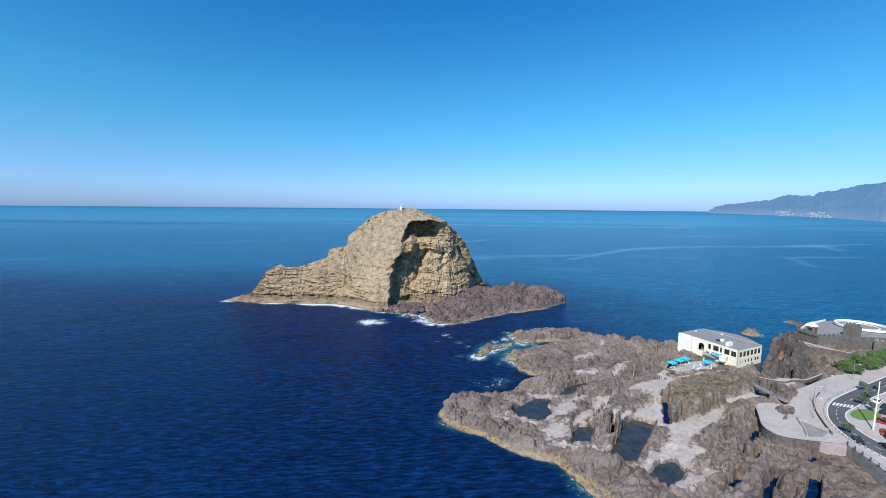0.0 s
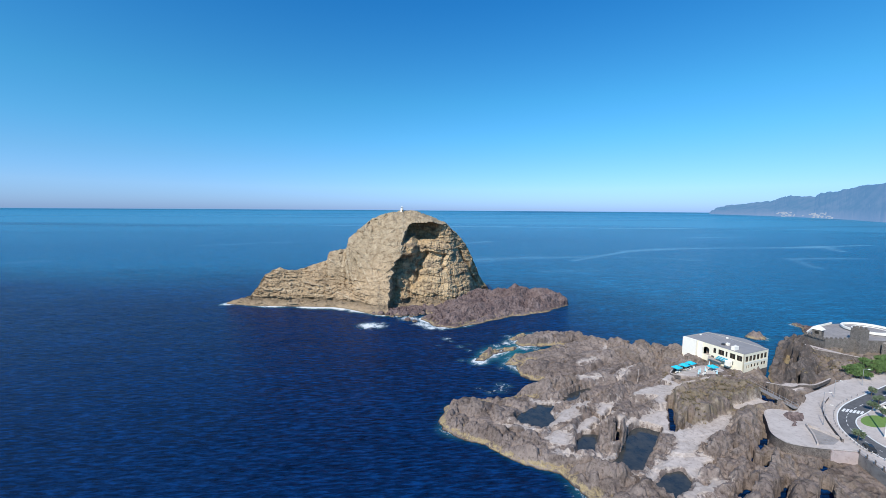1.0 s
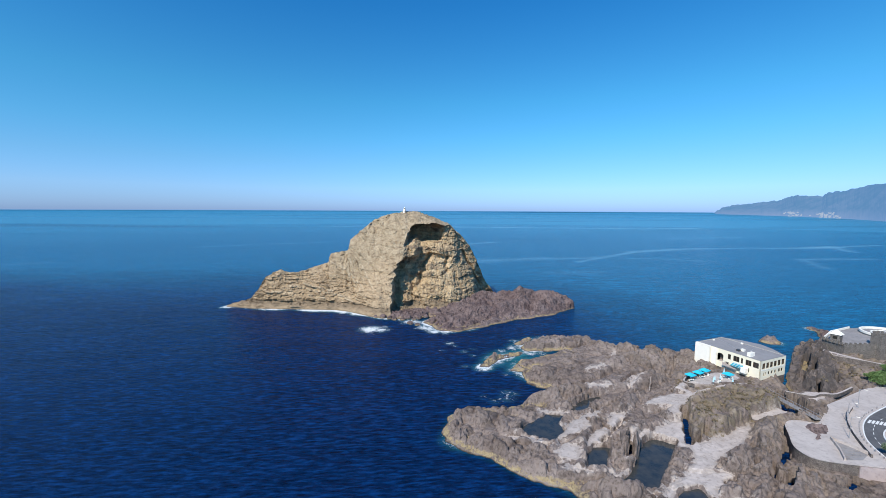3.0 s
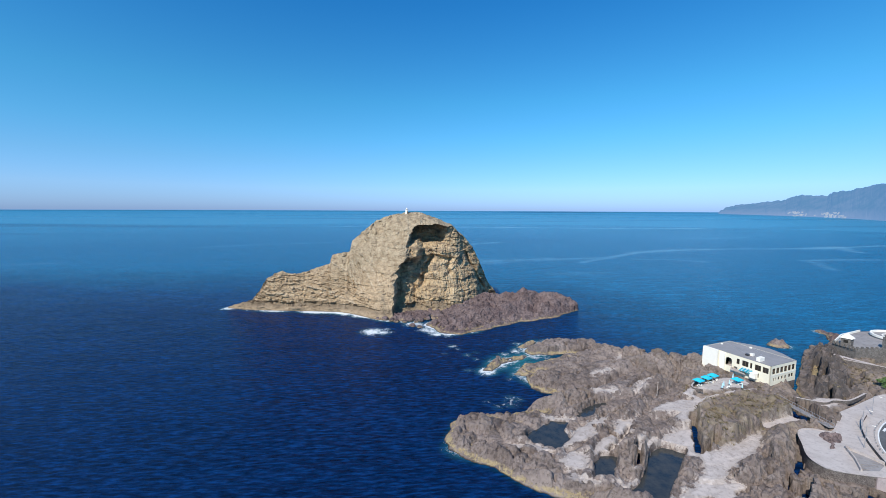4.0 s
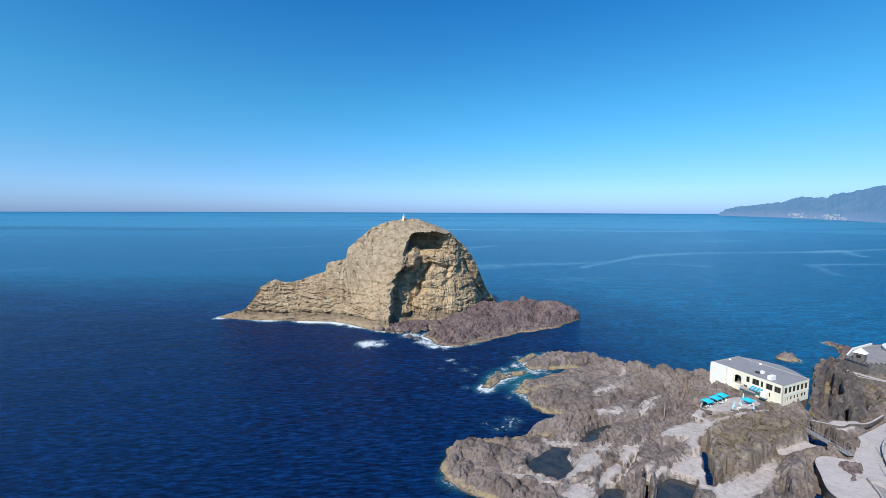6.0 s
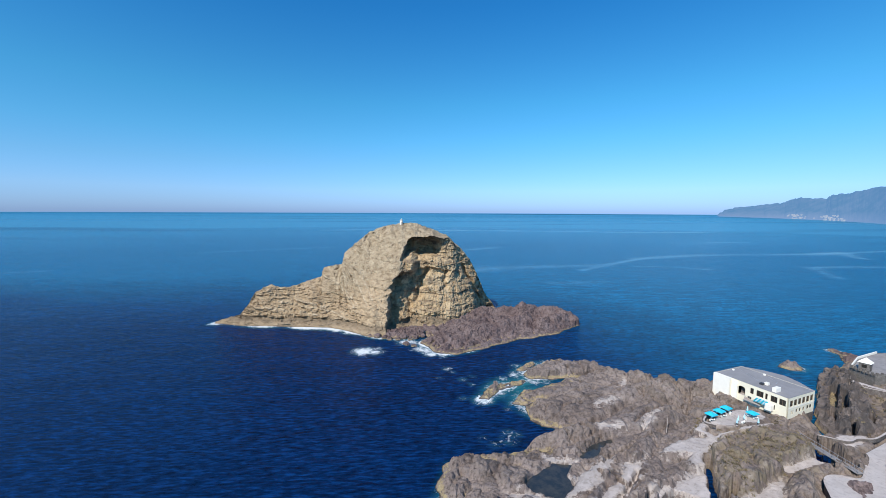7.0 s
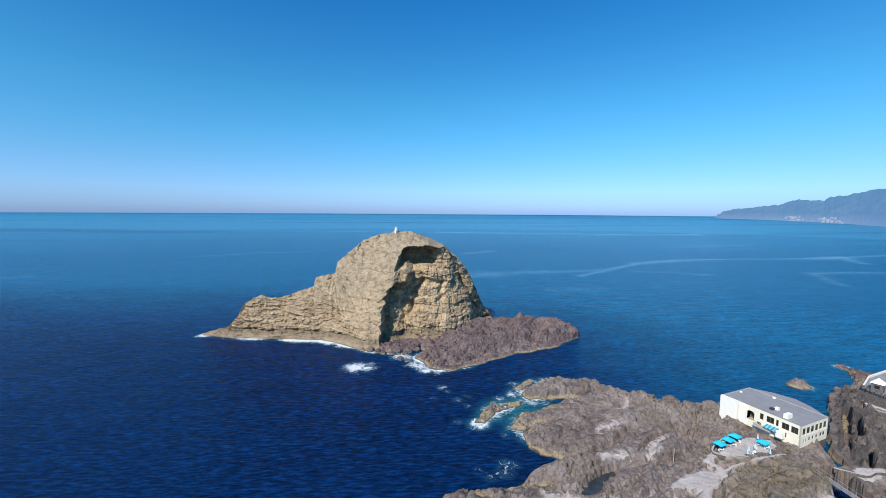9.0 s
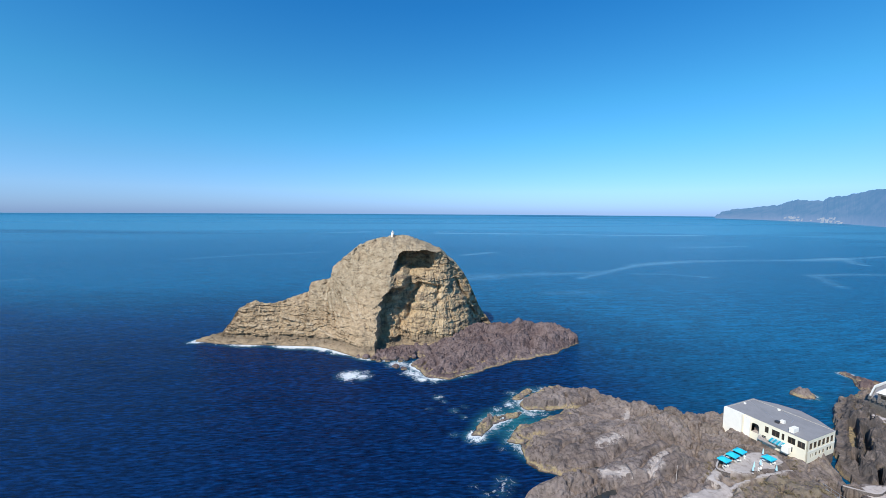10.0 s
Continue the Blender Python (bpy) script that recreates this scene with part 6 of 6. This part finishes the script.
# ---- cars ----
def build_car(paint, label):
    c = thing("car", pose(0, 0, -50), label, "car", "parked cars")
    bm = bmesh.new()
    prof = [(-2.05, 0.3), (-2.1, 0.75), (-1.9, 0.95), (-1.0, 1.0), (1.1, 0.98), (1.95, 0.82), (2.1, 0.6), (2.05, 0.3)]
    for s in (-0.85, 0.85):
        for x, z in prof:
            bm.verts.new((x, s, z))
    bm.verts.ensure_lookup_table()
    n = len(prof)
    bm.faces.new([bm.verts[i] for i in range(n)]), bm.faces.new([bm.verts[n + i] for i in range(n)][::-1])
    for i in range(n):
        bm.faces.new((bm.verts[i], bm.verts[n + i], bm.verts[n + (i + 1) % n], bm.verts[(i + 1) % n]))
    bmesh.ops.recalc_face_normals(bm, faces=bm.faces)
    bmesh.ops.bevel(bm, geom=bm.edges[:], offset=0.06, segments=1, affect="EDGES")
    part("body", bm, paint, c)
    bm = cone(1.0, 0.7, 0, 1, 4, turn=45)
    bm.transform(pose(-0.35, 0, 0.97) @ Matrix.Diagonal((1.85, 1.12, 0.47, 1)))
    cabin = part("cabin", bm, GLASS, c, "dark car windows")
    part("roof_panel", box(-1.15, -0.54, 1.43, 0.45, 0.54, 1.47, bevel=0.015), paint, cabin)
    for x in (-1.3, 1.3):
        for s in (-0.8, 0.8):
            bm = cone(0.32, 0.32, -0.1, 0.1, 16)
            bm.transform(pose(x, s, 0.32, 90))
            wheel = part("wheel", bm, RUBBER, c)
            bm = cone(0.19, 0.19, -0.105, 0.105, 12)
            bm.transform(pose(x, s, 0.32, 90))
            part("rim", bm, STEEL, wheel)
    return c


place_all(build_car(RED, "red parked hatchback on the square"), [(152.0, 104.2, 5.0, 35), (144.6, 98.0, 5.0, 38)])
place_all(build_car(BLACK, "black parked car beside the square"), [(132.3, 95.6, 4.86, 55), (136.8, 91.5, 4.86, 70), (164.0, 112.0, 5.0, 30), (159.5, 109.0, 5.0, 30)])
place_all(build_car(WHITE, "white parked car on the square"), [(166.0, 115.6, 5.0, 25), (190.0, 124.2, 5.0, 20)])


# ---- trees ----
def build_tree(name, label, tall, wide, leaves, mat, seed, group, narrow=False):
    rng = np.random.RandomState(seed)
    t = thing(name, pose(0, 0, -50), label, "tree", group)
    bm = bmesh.new()
    tube((0, 0, -0.3), (0.1, 0, tall * 0.5), wide * 0.07, wide * 0.045, 8, bm)
    for i in range(5):
        a = i * 1.26 + rng.uniform(0, 0.5)
        tube((0.08, 0, tall * 0.42), (wide * 0.5 * math.cos(a), wide * 0.5 * math.sin(a), tall * rng.uniform(0.62, 0.8)), wide * 0.035, wide * 0.015, 6, bm)
    part("trunk", bm, BARK, t)
    lumps = [(rng.normal(0, 0.42), rng.normal(0, 0.42), rng.uniform(0.5, 0.92), rng.uniform(0.3, 0.5)) for _ in range(9)]
    verts, faces = [], []
    for i in range(leaves):
        lx, ly, lz, lr = lumps[i % 9]
        d = rng.normal(size=3)
        d /= np.linalg.norm(d)
        k = lr * rng.uniform(0.6, 1.05)
        if narrow:
            h = rng.uniform(0.08, 1) ** 1.2
            p = np.array([d[0] * wide * (1.03 - h), d[1] * wide * (1.03 - h), tall * h])
        else:
            p = np.array([(lx + d[0] * k) * wide, (ly + d[1] * k) * wide, lz * tall + d[2] * k * tall * 0.42])
        u, w = rng.normal(size=3), rng.normal(size=3)
        u, w = u / np.linalg.norm(u), w / np.linalg.norm(w)
        s = rng.uniform(0.14, 0.3) * (0.8 + 0.1 * wide)
        n = len(verts)
        verts += [p - u * s, p + w * s * 0.6, p + u * s, p - w * s * 0.6]
        faces.append((n, n + 1, n + 2, n + 3))
    crown = new("crown", mesh_of("crown", verts, faces, [mat]))
    crown.parent = t
    return t


def level(x, y):
    return float(land_height(np.array([[x]], float), np.array([[y]], float))[0, 0])


rng = np.random.RandomState(11)
bank = []
for i in range(62):
    u = rng.uniform(0, 1)
    x = 183 + 46 * u + rng.uniform(-1, 1)
    y = 138 + 15 * u + rng.uniform(-1.5, 4.5)
    bank.append((x, y, min(max(level(x, y), 4.9), 7.5), rng.uniform(0, 360)))
place_all(build_tree("broadleaf_tree", "dense green tree on the bank below the fort", 3.6, 2.6, 1100, LEAF, 3, "trees on the bank"), bank)
place_all(build_tree("garden_tree", "small round grey-green tree on the square", 3.3, 1.6, 700, OLIVE, 4, "trees on the square"),
          [(158.4, 114.6, 5, 0), (171.5, 124.6, 5, 50), (156.5, 110.2, 5, 90), (133.6, 99.6, 5, 20), (150.4, 101.0, 5, 140), (166.0, 118.4, 5, 200), (178.0, 124.0, 5, 260), (161.0, 103.0, 5, 310), (141.5, 94.2, 5, 75)])
lawn = thing("lawn", pose(0, 0, 0), "oval lawn bed on the square", "lawn", kind="structure")
part("turf", slab([(152 + 6.2 * math.cos(a), 108.6 + 3.0 * math.sin(a) + 1.5 * math.cos(a)) for a in np.linspace(0, 2 * math.pi, 28)[:-1]], 4.9, 5.08), LAWN, lawn)
mast = thing("flag_mast", pose(143.6, 100.2, 5.0), "tall white mast on the square", "mast")
part("foot", cone(0.4, 0.35, 0, 0.3, 12), PATH, mast)
part("pole", tube((0, 0, 0.3), (0.2, 0.0, 15.5), 0.22, 0.14), WHITE, mast)


# ---- the fort ----
def crenels(name, line, width, z, tall, gap, material, parent):
    for (ax, ay), (bx, by) in zip(line, line[1:]):
        n = max(1, int(math.hypot(bx - ax, by - ay) / gap))
        for i in range(n):
            cx, cy = ax + (bx - ax) * (i + 0.5) / n, ay + (by - ay) * (i + 0.5) / n
            part(name, box(cx - width / 2, cy - width / 2, z, cx + width / 2, cy + width / 2, z + tall), material, parent)


def build_fort():
    f = thing("fort", pose(0, 0, 0), "old dark stone fort with terrace above the sea cliff", "fort")
    yard = [(206, 170), (219, 168.6), (232, 167), (262, 160), (262, 196), (240, 196), (222, 190), (207, 181)]
    part("rampart", slab(ccw(yard), 1.0, 9.4), RAMPART, f)
    part("sally_port", box(211.6, 169.0, 3.2, 213.0, 169.4, 5.6), GLASS, f, "dark arched doorway in the rampart")
    part("yard", slab(ccw([(207, 171), (219, 169.6), (232, 168), (261, 161), (261, 195), (240, 195), (222, 189), (208, 180.4)]), 9.403, 9.5), YARD, f)
    part("parapet", band([(205.9, 170.4), (219, 168.9), (226, 168.2)], 0.6, 9.404, 10.3), RAMPART, f)
    part("parapet", band([(207.4, 180.6), (222, 189.6), (240, 195.6)], 0.5, 9.404, 10.4), WHITE, f, "low white sea wall")
    part("tower", box(220.4, 166.4, 1.5, 225.0, 171.0, 15.2, bevel=0.08), RAMPART, f, "square dark battlemented tower")
    crenels("merlon", [(220.8, 166.8), (224.6, 166.8), (224.6, 170.6), (220.8, 170.6), (220.8, 166.8)], 0.75, 15.203, 1.0, 1.3, RAMPART, f)
    crenels("merlon", [(205.9, 170.4), (219, 168.9)], 0.7, 10.303, 0.6, 1.9, RAMPART, f)
    crenels("merlon", [(206.3, 180.6), (205.9, 170.4)], 0.7, 9.404, 1.5, 1.6, RAMPART, f)
    ring = [(246 + 10.5 * math.cos(a), 182 + 10.5 * math.sin(a)) for a in np.linspace(0, 2 * math.pi, 49)]
    part("round_floor", slab(ring[:-1], 9.506, 10.2), YARD, f)
    part("round_wall", band(ring, 0.9, 10.204, 11.2), WHITE, f, "round white parapet")
    inner = [(246 + 6.5 * math.cos(a), 182 + 6.5 * math.sin(a)) for a in np.linspace(0, 2 * math.pi, 41)]
    part("round_step", band(inner, 0.5, 10.204, 10.5), WHITE, f)
    line = [(231.5, 165.5), (236, 158), (244, 150)]
    part("lower_wall", band(line, 0.8, 2.0, 8.8), RAMPART, f)
    crenels("merlon", line, 0.8, 8.803, 0.7, 1.7, PATH, f)
    k = thing("sentry_hut", pose(209.6, 176.8, 9.5, 0, 0, 25), "small sentry hut with a pale pyramid roof", "hut")
    part("wall", box(-1.8, -1.8, -1.5, 1.8, 1.8, 3.6, bevel=0.04), RAMPART, k)
    part("roof", cone(3.2, 0.1, 3.6, 5.8, 4, turn=45), WHITE, k)
    part("doorway", box(-0.5, -1.86, 0, 0.5, -1.78, 2.0), GLASS, k, "dark doorway")
    part("opening", box(-1.86, -0.8, 1.4, -1.78, 0.8, 2.8), GLASS, k, "dark unglazed opening")


build_fort()
w = thing("path_wall", pose(0, 0, 0), "dark rubble retaining wall under the path to the fort", "wall")
climb = smooth_edge([(192.6, 168.2), (196.6, 163.2), (201.0, 158.4), (204.2, 153.6), (204.6, 148.0)])
part("masonry", band(climb, 0.6, 2.0, 7.2), STONE, w)
part("coping", band(climb, 0.7, 7.203, 7.32), PATH, w)


# ---- dry scrub on the bluff and round the terrace ----
def build_scrub():
    rng = np.random.RandomState(21)
    n = 2600
    x, y = rng.uniform(92, 162, n), rng.uniform(114, 158, n)
    x2, y2 = rng.uniform(176, 206, 500), rng.uniform(146, 182, 500)
    x, y = np.concatenate([x, x2]), np.concatenate([y, y2])
    near = np.maximum(inside(x, y, BLUFF), inside(x, y, HEAD) - 3)
    near = np.maximum(near, -np.abs(inside(x, y, TERRACE) + 2.0) + 1.5)
    clump = value_noise(x * 0.3, y * 0.3, 0, 301)
    keep = (near > -1) & (clump > 0.05) & (inside(x, y, TERRACE) < -0.3) & (inside(x, y, SQUARE) < -1) & (inside(x, y, SITE) < -1.5)
    for line, w in LANES:
        keep &= along(x, y, line)[0] > w + 0.5
    x, y = x[keep], y[keep]
    z = land_height(x[None], y[None])[0]
    verts, faces = [], []
    for px, py, pz in zip(x, y, z):
        if pz < 1.5:
            continue
        size = rng.uniform(0.3, 0.75)
        for _ in range(14):
            d = rng.normal(size=3)
            d[2] = abs(d[2])
            p = np.array([px, py, pz - 0.1]) + d / np.linalg.norm(d) * size * rng.uniform(0.4, 1.0)
            u, w = rng.normal(size=3) * 0.16, rng.normal(size=3) * 0.1
            i = len(verts)
            verts += [p - u, p + w, p + u, p - w]
            faces.append((i, i + 1, i + 2, i + 3))
    k = Nodes("dry_scrub", 0.9, spec=0.1)
    k.colour(k.mix(k.ramp(k.noise(0.5, 5, 0.7), (0.4, 0.0), (0.6, 1.0)), (0.125, 0.102, 0.062), (0.245, 0.195, 0.125)))
    tagged(new("scrub", mesh_of("scrub", verts, faces, [k.mat])), "dry olive and straw scrub on the rocks", "scrub", kind="stuff")


build_scrub()


# ---- a white house beside the square ----
def build_house():
    h = thing("white_house", pose(192.0, 119.0, 5.0, 0, 0, 20), "small white flat-roofed house beside the square", "house")
    holes = [(1.0, 1.0, 2.0, 2.4), (3.0, 1.0, 4.0, 2.4), (5.0, 0.0, 6.0, 2.2), (1.0, 4.0, 2.0, 5.4), (3.0, 4.0, 4.0, 5.4), (5.0, 4.0, 6.0, 5.4)]
    part("wall", wall_bm(7.0, 6.4, 0.3, holes), WHITE, h)
    for q in holes:
        glazed(h, Matrix(), q, 0)
    m = pose(0, 8, 0, 0, 0, -90)
    bm = wall_bm(8.0, 6.4, 0.3, [(q[0] + 0.5, q[1], q[2] + 0.5, q[3]) for q in holes])
    bm.transform(m)
    part("wall", bm, WHITE, h)
    for q in holes:
        glazed(h, m, (q[0] + 0.5, q[1], q[2] + 0.5, q[3]), 0)
    part("wall", box(6.7, 0.31, 0, 7.0, 8, 6.4), WHITE, h)
    part("wall", box(0.31, 7.7, 0, 6.69, 8, 6.4), WHITE, h)
    part("roof", box(0.02, 0.02, 6.403, 6.98, 7.98, 6.6), ROOF, h)


build_house()
